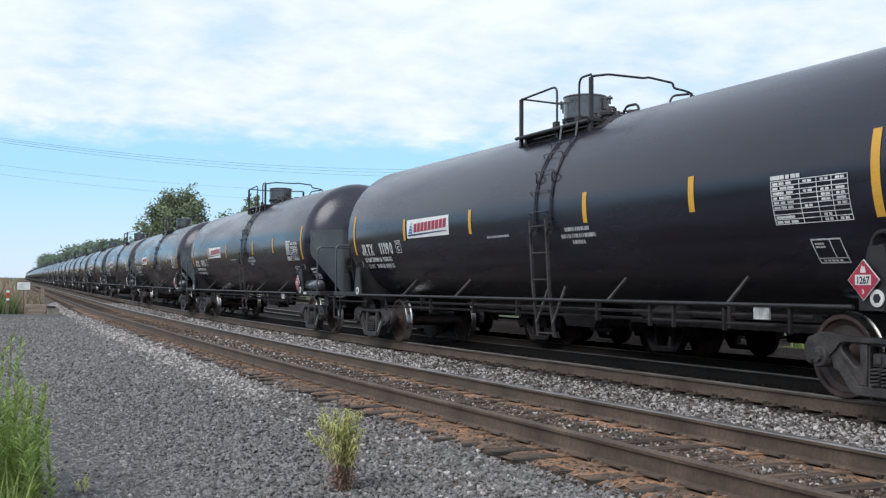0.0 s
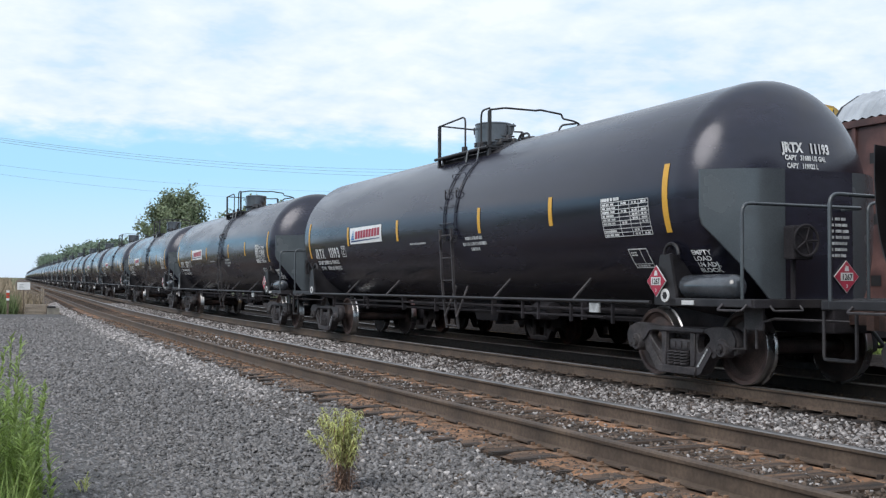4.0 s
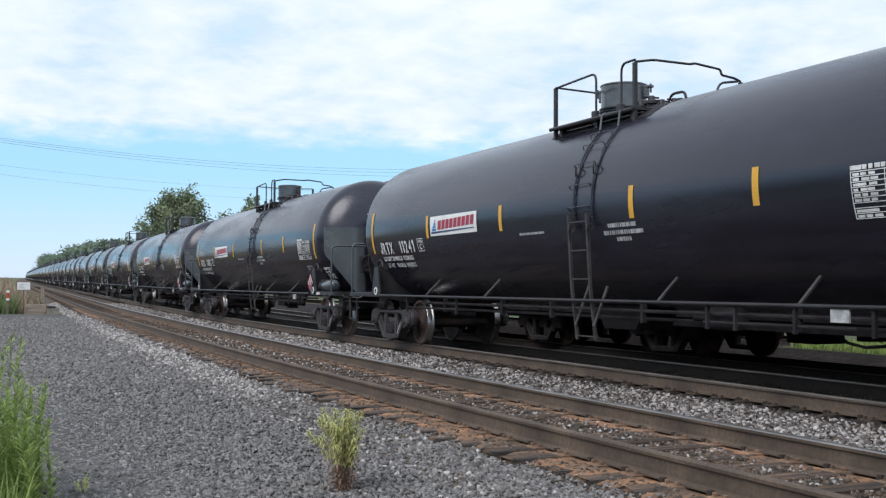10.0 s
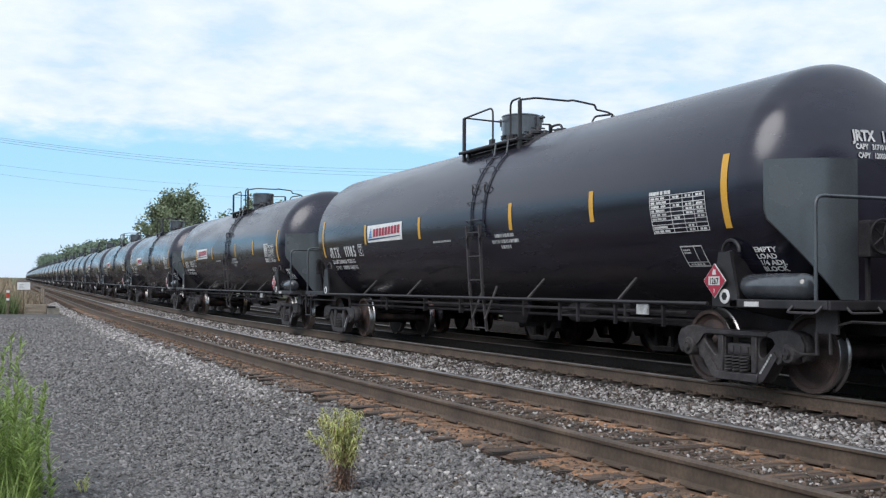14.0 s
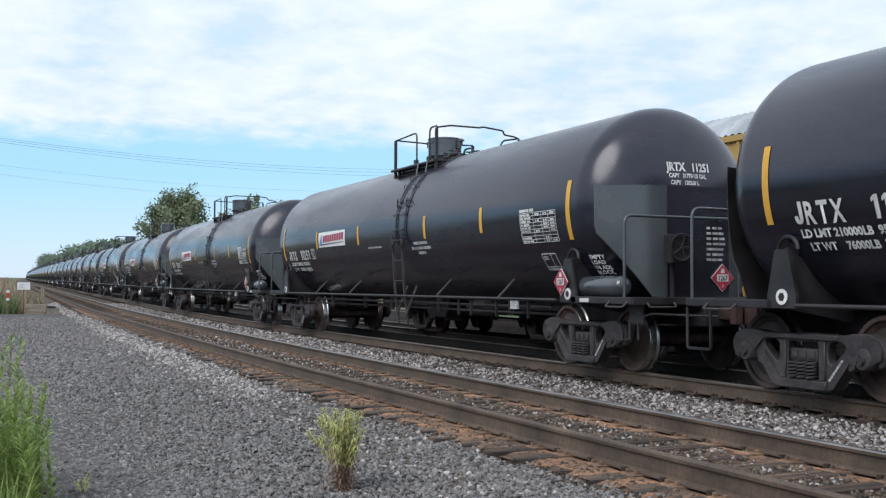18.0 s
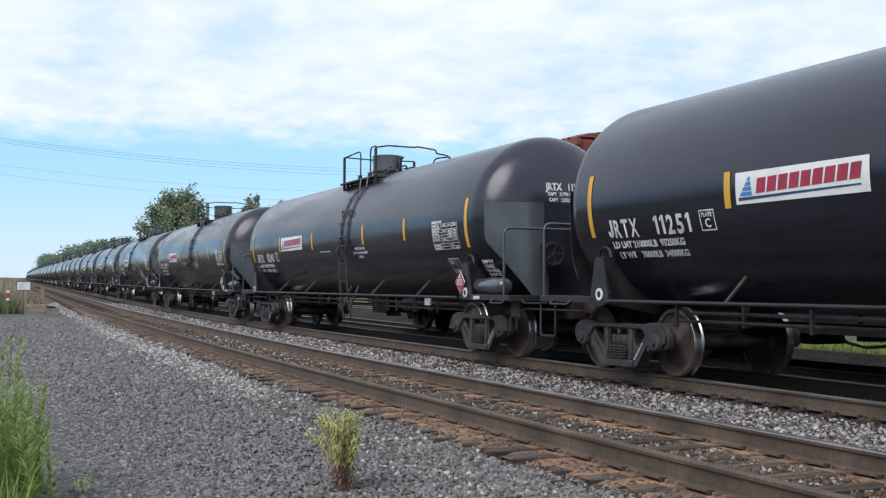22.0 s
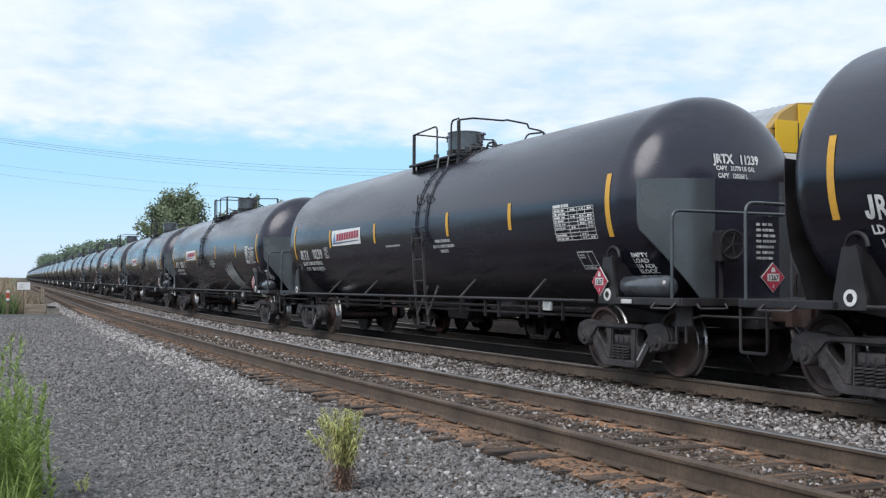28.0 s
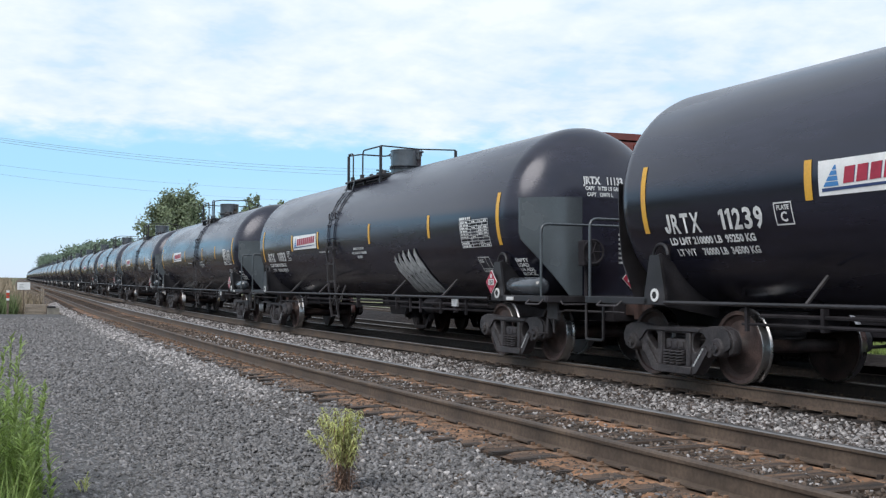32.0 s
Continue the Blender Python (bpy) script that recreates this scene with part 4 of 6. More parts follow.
        tube(bm, [(sx * 0.985, Q(Y1 + 0.08), ZF + 0.01), (sx * 0.985, Q(Y0 - 0.02), ZF + 0.01)], 0.030, 8)
    for y in (Y0, Y1):
        box(bm, -0.98, 0.98, Q(y) - 0.04, Q(y) + 0.04, ZF, ZF + 0.04)
    for sx in (-1, 1):
        for y in (Y0 + 0.1, -0.35, Y1 - 0.14):
            box(bm, sx * 0.92, sx * 0.86, Q(y) - 0.03, Q(y) + 0.03, 3.52, ZF)
    part("platform", bm, M["frame"], car, "black steel top platform")
    for y in (Y0, Y1):
        for sx in (-1, 1):
            bm = bmesh.new()
            box(bm, sx * W - 0.028, sx * W + 0.028, Q(y) - 0.028, Q(y) + 0.028, 3.52, ZR - (0.14 if sx > 0 and y == Y0 else 0.01), 0.006)
            part("post", bm, M["frame"], car)
        bm = bmesh.new()
        if y == Y0:
            tube(bm, corner([(-W, Q(y), ZR), (-0.62, Q(y), ZR + 0.055), (0.02, Q(y), ZR + 0.05), (0.10, Q(y), ZR + 0.07), (0.56, Q(y), ZR + 0.02), (0.58, Q(y), ZR - 0.06), (W - 0.1, Q(y), ZR - 0.09), (W, Q(y), ZR - 0.13)], 0.05), 0.018, 8)
            part("railing", bm, M["frame"], car, smooth=radians(60))
            bm = bmesh.new()
            tube(bm, corner([(W - 0.06, Q(y), ZR - 0.13), (0.55, Q(y), ZR - 0.18), (0.48, Q(y), ZR - 0.34), (0.46, Q(y), 3.72)], 0.12), 0.018, 8)
        else:
            tube(bm, [(-W, Q(y), ZR), (0, Q(y), ZR - 0.03), (W, Q(y), ZR)], 0.016, 8)
        part("railing", bm, M["frame"], car, smooth=radians(60))
    for y, yi in ((Y1, -0.38), (Y0, -1.05)):
        bm = bmesh.new()
        tube(bm, corner([(-W, Q(y), ZR + (0.03 if y == Y0 else -0.01)), (-W, Q(yi), ZR + (0.03 if y == Y0 else 0.02)), (-W, Q(yi), ZF + 0.02)], 0.13), 0.018, 8)
        part("railing", bm, M["frame"], car, smooth=radians(60))
        bm = bmesh.new()
        box(bm, -W + 0.02, -W - 0.05, Q(yi) - 0.06, Q(yi) + 0.06, ZF - 0.03, ZF + 0.13, 0.008)
        part("bracket", bm, M["frame"], car)
    bm = bmesh.new()
    lathe(bm, [(0.345, 3.66), (0.35, 3.93), (0.385, 3.94), (0.39, 3.955), (0.35, 3.965), (0.385, 3.985), (0.39, 4.0), (0.358, 4.01), (0.362, 4.35), (0.372, 4.36), (0.372, 4.375), (0.34, 4.39), (0.0, 4.40)], 40, "Z", (0, 0.28, 0), caps=False)
    nozzle = part("manway_nozzle", bm, M["nozzle"], car, "grey round manway nozzle with hinged lid", radians(40))
    for a in (118.0, -62.0):
        bm = bmesh.new()
        box(bm, 0.355, 0.50, -0.05, 0.05, 4.30, 4.34, 0.01)
        box(bm, 0.36, 0.43, -0.045, 0.045, 4.14, 4.32, 0.012)
        rod(bm, (0.47, 0, 4.22), (0.47, 0, 4.36), 0.016, 6)
        part("lid_hinge", bm, M["nozzle"], nozzle, at=pose(0, 0.28, 0, 0, 0, a))
    for x, y, zt in ((-0.30, -0.62, 3.98), (-0.28, -0.86, 4.02), (0.02, -1.02, 3.98), (0.28, -0.80, 4.04), (-0.30, -1.14, 3.92), (0.20, -1.28, 3.96)):
        y = Q(y)
        bm = bmesh.new()
        lathe(bm, [(0.08, 3.66), (0.08, zt - 0.14), (0.12, zt - 0.13), (0.12, zt - 0.09), (0.06, zt - 0.07), (0.045, zt - 0.01), (0.0, zt)], 14, "Z", (x, y, 0), caps=False)
        rod(bm, (x - 0.13, y, zt - 0.03), (x + 0.13, y, zt - 0.03), 0.016, 6)
        part("valve", bm, M["frame"], car, smooth=radians(40))
    bm = bmesh.new()
    tube(bm, corner([(-0.30, Q(-1.28), 3.80), (-0.31, Q(-1.40), 3.95), (-0.28, Q(-1.66), 3.95), (-0.26, Q(-1.70), 3.74)], 0.07), 0.02, 6)
    part("vent_pipe", bm, M["frame"], car, smooth=radians(60))
    # dark sheet laid on the tank's near shoulder round the gear
    bm = bmesh.new()
    ang2 = [math.acos(0.62) + (math.pi / 2 - math.acos(0.62)) * k / 6 for k in range(7)]
    g = [[bm.verts.new((-(TR + 0.005) * math.cos(a), y, TZ + (TR + 0.005) * math.sin(a))) for y in (Q(0.95), Q(-1.75))] for a in ang2]
    for p, q in zip(g, g[1:]):
        bm.faces.new((p[0], p[1], q[1], q[0]))
    part("saddle_plate", bm, M["under"], car, "dull black sheet on the tank under the platform")
    # brake gear under the body
    bm = bmesh.new()
    lathe(bm, [(0.0, -3.4), (0.14, -3.38), (0.15, -3.3), (0.15, -2.9), (0.05, -2.86), (0.05, -2.5), (0.0, -2.5)], 16, "Y", (-0.75, 0, 0.80), caps=False)
    part("brake_cylinder", bm, M["under"], car, smooth=radians(40))
    for x, z, y0, y1 in ((-0.6, 0.74, 6.2, -6.2), (-0.95, 0.86, 6.0, -6.0), (0.5, 0.72, 6.2, -6.2)):
        bm = bmesh.new()
        tube(bm, [(x, y0, z), (x, y1, z)], 0.025, 6)
        part("brake_rod", bm, M["under"], car)
    for y in (5.0, 2.6, 0.9, -1.6, -4.6):
        bm = bmesh.new()
        box(bm, -0.98, -0.90, y - 0.025, y + 0.025, 0.70, 0.99)
        part("hanger", bm, M["under"], car)
    bm = bmesh.new()
    lathe(bm, [(0.26, 0.92), (0.26, 0.78), (0.14, 0.74), (0.14, 0.55), (0.18, 0.54), (0.18, 0.48), (0.0, 0.47)], 20, "Z", (0, -0.2, 0), caps=False)
    part("outlet_valve", bm, M["under"], car, smooth=radians(40))
    bm = bmesh.new()
    prism(bm, [(-0.75, 0.95), (0.6, 0.95), (0.35, 0.55), (-0.5, 0.55)], -0.32, -0.24)
    prism(bm, [(-0.75, 0.95), (0.6, 0.95), (0.35, 0.55), (-0.5, 0.55)], 0.24, 0.32)
    part("skid", bm, M["under"], car)
    # hand brake, writing and placard on the near end
    bm = bmesh.new()
    box(bm, -0.72, -0.42, -8.66, -8.84, 1.52, 1.92, 0.03)
    rod(bm, (-0.57, -8.66, 1.05), (-0.57, -8.66, 1.55), 0.03, 8)
    part("brake_housing", bm, M["under"], car)
    bm = bmesh.new()
    tube(bm, [(-0.57 + 0.18 * math.cos(a), -8.88, 1.74 + 0.18 * math.sin(a)) for a in (2 * math.pi * k / 24 for k in range(25))], 0.018, 6)
    for k in range(5):
        a = k * 2 * math.pi / 5
        rod(bm, (-0.57, -8.88, 1.74), (-0.57 + 0.18 * math.cos(a), -8.88, 1.74 + 0.18 * math.sin(a)), 0.012, 5)
    part("brake_wheel", bm, M["under"], car, smooth=radians(60))
    if detail:
        bm = bmesh.new()
        for k in range(7):
            z = 2.02 - k * 0.075
            w = 0.22 + 0.14 * rng.random()
            for j in range(3):
                box(bm, 0.14 + j * w / 3, 0.14 + j * w / 3 + w / 3 * (0.5 + 0.4 * rng.random()), -(TL + 0.90) - 0.012, -(TL + 0.90), z, z + 0.035)
        tagged(part("stencil", bm, M["greymark"], car), kind="stuff")
        placard(car, pose(0.40, -(TL + 0.91), 1.33, 0, 0, 90))
    sets = add_truck(car, TRUCK_R) + add_truck(car, TRUCK_F)
    return car


add_truck.meshes = (side_frame_mesh(), spring_mesh(), wheel_meshes())
add_truck.coupler = coupler_mesh()

CAR_MARKS = [
    ("11190", "LD LMT 209900 LB  95200 KG", "LT WT    76100 LB  34500 KG", "31660", "119845"),
    ("11193", "LD LMT 209700 LB  95100 KG", "LT WT    76300 LB  34600 KG", "31680", "119922"),
    ("11241", "LD LMT 209900LB  95200KG", "LT WT    76100LB  34500KG", "31770", "120262"),
    ("11185", "LD LMT 210000LB  95250 KG", "LT WT    76000LB  34450 KG", "31710", "120038"),
    ("11251", "LD LMT 210000LB  95250KG", "LT WT    76000LB  34500KG", "31770", "120268"),
    ("11240", "LD LMT 210000LB  95250KG", "LT WT    76000LB  34500KG", "31790", "120328"),
    ("11239", "LD LMT 210000 LB  95250 KG", "LT WT    76000 LB  34500 KG", "31770", "120268"),
    ("11133", "LD LMT 209900 LB  95200 KG", "LT WT    76100 LB  34500 KG", "31720", "120070"),
]


def end_text(text, size, x0, z0):
    def fn(c):
        x, z = x0 + c.x, z0 + c.y
        return Vector((x, -head_y(x, z, 0.012), z))
    return mapped(lettering(text, size, "LEFT", 0.80, 0.045), fn, M["white"])


def mark_car(car, marks):
    num, ld, lt, gal, lit = marks
    part("reporting_mark", marked("JRTX", 0.335, 7.20, 1.865, (0.12, 0.155, 0.155, 0.185), 0.03), None, car)
    part("car_number", marked(num, 0.335, 6.13, 1.868, [0.085 if c == "1" else 0.145 for c in num], 0.745 / 4 - sum(0.085 if c == "1" else 0.145 for c in num) / 4), None, car)
    tagged(part("lettering", side_text(ld, 0.128, 7.17, 1.725, M["white"], width=1.58, bold=0.045), None, car), kind="stuff")
    tagged(part("lettering", side_text(lt, 0.128, 7.10, 1.59, M["white"], width=1.51, bold=0.045), None, car), kind="stuff")
    bm = bmesh.new()
    for a, b, c, d in ((5.19, 4.91, 1.868, 1.884), (5.19, 4.91, 2.10, 2.116), (5.19, 5.174, 1.868, 2.116), (4.926, 4.91, 1.868, 2.116)):
        sheet(a, b, c, d, 0.010, 3, 1, bm)
    part("plate_box", bm, M["white"], car)
    part("lettering", side_text("PLATE", 0.07, 5.05, 2.035, M["white"], 1.0, "CENTER"), None, car)
    part("lettering", side_text("C", 0.15, 5.05, 1.91, M["white"], 1.0, "CENTER"), None, car)
    tagged(part("lettering", end_text("JRTX   " + num, 0.17, -0.38, 2.86), None, car), kind="stuff")
    tagged(part("lettering", end_text("CAPY   " + gal + " US GAL", 0.085, -0.36, 2.76), None, car), kind="stuff")
    tagged(part("lettering", end_text("CAPY   " + lit + " L", 0.085, -0.34, 2.66), None, car), kind="stuff")


def graffiti(car):
    """Spray-painted row of five white flames with a grey fill and black strokes on the side of one car."""
    fill = None
    tips = ((-2.62, 1.82), (-2.87, 1.86), (-3.14, 1.915), (-3.44, 1.925), (-3.75, 1.94))
    for k, (ty, tz) in enumerate(tips):
        w = 0.36 if k < 4 else 0.24
        left = [(ty, tz), (ty + 0.12, tz - 0.12), (ty + 0.14, tz - 0.30), (ty + 0.06, 1.35), (ty + 0.10, 1.20), (ty + 0.18, 1.09)]
        right = [(ty - w + 0.10, 1.07), (ty - w - 0.02, 1.22), (ty - w + 0.02, 1.40), (ty - 0.16, tz - 0.30), (ty - 0.05, tz - 0.14)]
        bm = bmesh.new()
        rows = []
        for i in range(13):
            z = 1.08 + (tz - 1.08) * i / 12
            ya, yb = (float(np.interp(z, [q[1] for q in e], [q[0] for q in e])) for e in (left[::-1], right + [(ty - 0.005, tz)]))
            rows.append([bm.verts.new(on_tank(y, z, 0.012 + 0.001 * k)) for y in (ya, yb)])
        for p, q in zip(rows, rows[1:]):
            bm.faces.new((p[0], p[1], q[1], q[0]))
        fill = part("graffiti_flame", bm, M["greymark"], car, "pale grey spray-painted flame")
        for off, zs in ((0.0, left), (0.02, [(ty, tz)] + right[::-1])):
            bm = bmesh.new()
            for (y0, z0), (y1, z1) in zip(zs, zs[1:]):
                d = 0.030
                vs = [on_tank(y0, z0, 0.018), on_tank(y0 - d, z0, 0.018), on_tank(y1 - d, z1, 0.018), on_tank(y1, z1, 0.018)]
                bm.faces.new([bm.verts.new(v) for v in vs])
            part("paint_stroke", bm, M["white"] if off == 0 else M["black"], fill)
        bm = bmesh.new()
        arc = [(ty - w * (0.35 + 0.22 * math.cos(a)), 1.30 + 0.03 * k % 2 + 0.10 * math.sin(a)) for a in (0.4 + 0.62 * i for i in range(7))]
        for (y0, z0), (y1, z1) in zip(arc, arc[1:]):
            vs = [on_tank(y0, z0 - 0.012, 0.0185), on_tank(y1, z1 - 0.012, 0.0185), on_tank(y1, z1 + 0.012, 0.0185), on_tank(y0, z0 + 0.012, 0.0185)]
            bm.faces.new([bm.verts.new(v) for v in vs])
        part("paint_stroke", bm, M["black"], fill)


def car_pose(k, t):
    n = len(CAR_Y) - 1
    y = CAR_Y[0] + PITCH_CAR * k if k < 0 else CAR_Y[k] if k <= n else CAR_Y[n] + PITCH_CAR * (k - n)
    return on_line(TRACK_B, y - run_of(t), 0)


def build_train():
    cars = []
    proto = tank_car(True)
    tagged(proto, "black tank car with yellow stripes, rolling in a long train", "tank car", "tank cars of the train")
    far = tank_car(False)
    tagged(far, "black tank car with yellow stripes, rolling in a long train", "tank car", "tank cars of the train")
    for o in list(far.children_recursive):
        n = o.name.split(".")[0]
        if n not in ("tank", "reflective_stripe", "logo_panel", "truck", "side_frame", "wheelset", "wheel", "platform", "post", "railing", "manway_nozzle", "stub_sill", "end_deck", "head_shield", "coupler", "jacking_pad", "running_rail", "ladder_rail"):
            bpy.data.objects.remove(o)
    other = tank_car(True, True)
    tagged(other, "black tank car with white graffiti, rolling in a long train", "tank car", "tank cars of the train")
    for k in range(-1, 40):
        src = other if k == 7 else proto if k < 12 else far
        c = src if k in (-1, 7, 12) else copy_thing(src, Matrix.Identity(4))
        cars.append((k, c))
    for k, c in cars:
        if 0 <= k < len(CAR_MARKS):
            mark_car(c, CAR_MARKS[k])
        if k == 7:
            graffiti(c)
    return cars


CARS = build_train()


def motions():
    step = 4 / FPS
    for k, c in CARS:
        walk(c, [(t / 2, car_pose(k, t / 2)) for t in range(0, 65)])
        if k < 9:
            for w in [o for o in c.children if o.name.startswith("wheelset")]:
                y = w.matrix_basis.translation.y
                walk(w, [(i * step, pose(0, y, WHEEL_R, math.degrees(run_of(i * step) / WHEEL_R) + 37 * k, 0, 0)) for i in range(0, 241)])


# ---- ground, tracks ----
def quad_sheet(name, label, category, material, rows, kind="structure", bend=True):
    """A ground strip from (y, [(x, z), ...]) cross-sections."""
    bm = bmesh.new()
    prev = None
    for y, xs in rows:
        dx, dz, _, _ = line_at(y)
        cur = [bm.verts.new((x + (dx + (near_shift(y) if x < 6.5 else 0) if bend else 0), y, z + dz)) for x, z in xs]
        if prev:
            for i in range(len(cur) - 1):
                bm.faces.new((prev[i], prev[i + 1], cur[i + 1], cur[i]))
        prev = cur
    return tagged(new(name, mesh_of(bm, name, material, radians(30))), label, category, kind=kind)


quad_sheet("ground", "weedy flat ground reaching the horizon", "ground", M["soil"],
           [(y, [(x, GROUND - 0.14) for x in (-3000, -200, -30, 0, 30, 200, 3000)]) for y in (-900, -60, 0, 35, 60, 80, 110, 300, 4500)], bend=False)
yard_rows = []
for y in (-30, -10, 0, 10, 20, 30, 40, 50, 55.5):
    yard_rows.append((y, [(x, GROUND + 0.012 * math.sin(x * 1.3 + y * 0.7)) for x in (-14, -9, -5, -3, -1.5, 0, 1, 2, 3, 3.6)]))
yard_rows.append((57.0, [(x, GROUND - 0.15) for x in (-14, -9, -5, -3, -1.5, 0, 1, 2, 3, 3.6)]))
quad_sheet("yard", "grey crushed-stone yard beside the track", "gravel yard", M["gravel_bed"], yard_rows)
BED = [(2.6, -0.42), (3.55, -0.345), (3.95, -0.25), (4.3, -0.195), (4.5, -0.203), (6.2, -0.203), (6.9, -0.19), (7.6, -0.20), (8.3, -0.215), (10.8, -0.215), (11.6, -0.30), (12.6, -0.45),
       (13.4, -0.43), (16.2, -0.43), (17.0, -0.60)]
quad_sheet("track_bed", "packed stone ballast bed under two tracks", "ballast bed", M["ballast_bed"], [(y, BED) for y in (-60, 0, 12, 20, 30, 40, 50, 60, 75, 100, 140, 200, 300, 450, 700, 1500)])
# Dark sheet that paints in the shade under and beyond the train.
quad_sheet("oily_bed", "dark ballast under the train, its shade put into the colour", "ballast bed", M["oily"], [(y, [(8.55, -0.213), (9.5, -0.205), (10.8, -0.209), (11.6, -0.294), (12.6, -0.444), (13.4, -0.424), (16.2, -0.424), (17.5, -0.48), (18.4, -0.28), (18.6, -0.276), (20.1, -0.24), (20.4, -0.455), (24.0, -0.455), (24.8, -0.62)]) for y in (-60, 0, 12, 20, 30, 40, 50, 60, 75, 100, 140, 200, 300, 450, 700, 1500)])
for a, b in ((4.22, 4.56), (4.70, 4.86), (5.90, 6.06), (6.21, 6.33)):
    quad_sheet("rust_strip", "rust-stained ballast along the rails", "ballast bed", M["rust_bed"], [(y, [(a - 0.06, -0.215), (a + 0.02, -0.191), (b - 0.02, -0.190), (b + 0.06, -0.215)]) for y in (-20, 0, 12, 20, 30, 40, 50, 60)])


def rail_mesh(name, y0, y1, head, near, side="railside"):
    prof = [(-0.070, -0.18), (0.070, -0.18), (0.070, -0.168), (0.012, -0.150), (0.009, -0.045), (0.034, -0.036), (0.036, -0.012), (0.026, 0.0), (-0.026, 0.0), (-0.036, -0.012), (-0.034, -0.036), (-0.009, -0.045), (-0.012, -0.150), (-0.070, -0.168)]
    bm = bmesh.new()
    stations = [y for y in (y0, 0, 12, 16, 20, 25, 30, 36, 42, 48, 54, 60, 66, 72, 80, 90, 105, 120, 150, 180, 210, 250, 300, 360, 420, 500, 600, 700, 800, 900) if y0 <= y <= y1]
    rings = []
    for y in stations:
        dx, dz, _, _ = line_at(y)
        dx += near_shift(y) if near else 0
        rings.append([bm.verts.new((a + dx, y, b + dz)) for a, b in prof])
    for r, q in zip(rings, rings[1:]):
        for i in range(len(prof)):
            k = (i + 1) % len(prof)
            bm.faces.new((r[i], r[k], q[k], q[i]))
    bm.faces.new(rings[0])
    bm.faces.new(rings[-1][::-1])
    bmesh.ops.recalc_face_normals(bm, faces=bm.faces)
    for f in bm.faces:
        f.normal_update()
        if f.normal.z > 0.3 and all(len(e.link_faces) == 2 for e in f.edges) and max(v.index for v in f.verts) >= -1 and f.calc_center_median().z - line_at(f.calc_center_median().y)[1] > -0.03:
            f.material_index = 1
    return mesh_of(bm, name, [M[side], head], radians(25))


def track(name, label, x, z, y0, y1, head, ties, far_ties, near=False, wood="tie", steel="plate"):
    tr = thing(name, label, "railway track", kind="structure", at=pose(x, 0, z))
    # Far rail under the train and siding rails: near-black sides paint in shade.
    clean = rail_mesh("rail", y0, y1, head, near, "railside" if wood == "tie" or x == TRACK_B else "shade_tie")
    shaded = rail_mesh("rail", y0, y1, M["railtop"], near, "shade_tie")
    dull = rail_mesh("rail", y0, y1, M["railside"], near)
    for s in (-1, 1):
        part("rail", shaded if s > 0 and x == TRACK_B else dull if s < 0 and near else clean, None, tr, at=pose(s * HALF_GAUGE, 0, 0))
    rng = random.Random(int(x * 10))
    tie_meshes = []
    for k in range(4):
        bm = bmesh.new()
        box(bm, -1.30, 1.30, -0.112, 0.112, -0.36, -0.19, 0.012)
        for v in bm.verts:
            v.co += Vector((rng.uniform(-0.03, 0.03), rng.uniform(-0.008, 0.008), rng.uniform(-0.006, 0.004)))
        tie_meshes.append(mesh_of(bm, "tie", M[wood]))
    bm = bmesh.new()
    box(bm, -0.19, 0.17, -0.095, 0.095, -0.192, -0.177, 0.004)
    for a, b in ((-0.10, 0.06), (0.10, -0.06), (-0.10, -0.05), (0.10, 0.05)):
        box(bm, a - 0.016, a + 0.016, b - 0.012, b + 0.012, -0.178, -0.150, 0.004)
    plate = mesh_of(bm, "tie_plate", M[steel])
    bm = bmesh.new()
    box(bm, -0.085, 0.085, -0.014, 0.014, -0.215, -0.165, 0.004)
    box(bm, -0.10, -0.06, -0.022, 0.022, -0.19, -0.15, 0.004)
    box(bm, 0.06, 0.10, -0.022, 0.022, -0.19, -0.15, 0.004)
    anchor = mesh_of(bm, "rail_anchor", M["anchor"])
    ys = [ties[0] + 0.495 * k + rng.uniform(-0.03, 0.03) for k in range(ties[1])]
    for y in ys:
        part("tie", rng.choice(tie_meshes), None, tr, at=on_line(rng.uniform(-0.11, 0.11), y, rng.uniform(-0.012, 0.010) if near else rng.uniform(-0.008, 0.004), rng.uniform(-1.2, 1.2), near))
    close = [y for y in ys if y < ties[2]]
    for y in close:
        for s in (-1, 1):
            part("tie_plate", plate, None, tr, at=on_line(s * HALF_GAUGE, y, 0, 0 if s > 0 else 180, near))
            part("rail_anchor", anchor, None, tr, at=on_line(s * HALF_GAUGE, y + 0.135, 0, rng.uniform(-4, 4), near))
    if far_ties:
        bm = bmesh.new()
        y = ys[-1] + 0.495
        while y < far_ties:
            dx, dz, _, _ = line_at(y)
            dx += near_shift(y) if near else 0
            box(bm, dx - 1.30, dx + 1.30, y - 0.112, y + 0.112, dz - 0.3, dz - 0.19)
            for s in (-1, 1):
                box(bm, dx + s * HALF_GAUGE - 0.18, dx + s * HALF_GAUGE + 0.18, y - 0.095, y + 0.095, dz - 0.19, dz - 0.178, mi=1)
            y += 0.495
        me = mesh_of(bm, "far_ties", [M[wood], M[steel]])
        tagged(part("far_ties", me, None, tr), kind="stuff")
    return tr


track("track_1", "empty rusty railway track on weathered wooden ties", TRACK_A, 0.0, -40, 900, M["railtop"], (1.2, 110, 42.0), 200, True)
# Ties and plates under the cars use the copies coloured for shade.
track("track_2", "railway track under the tank train", TRACK_B, 0.0, -40, 900, M["railtop"], (2.0, 70, 20.0), 120, wood="shade_tie", steel="shade_plate")
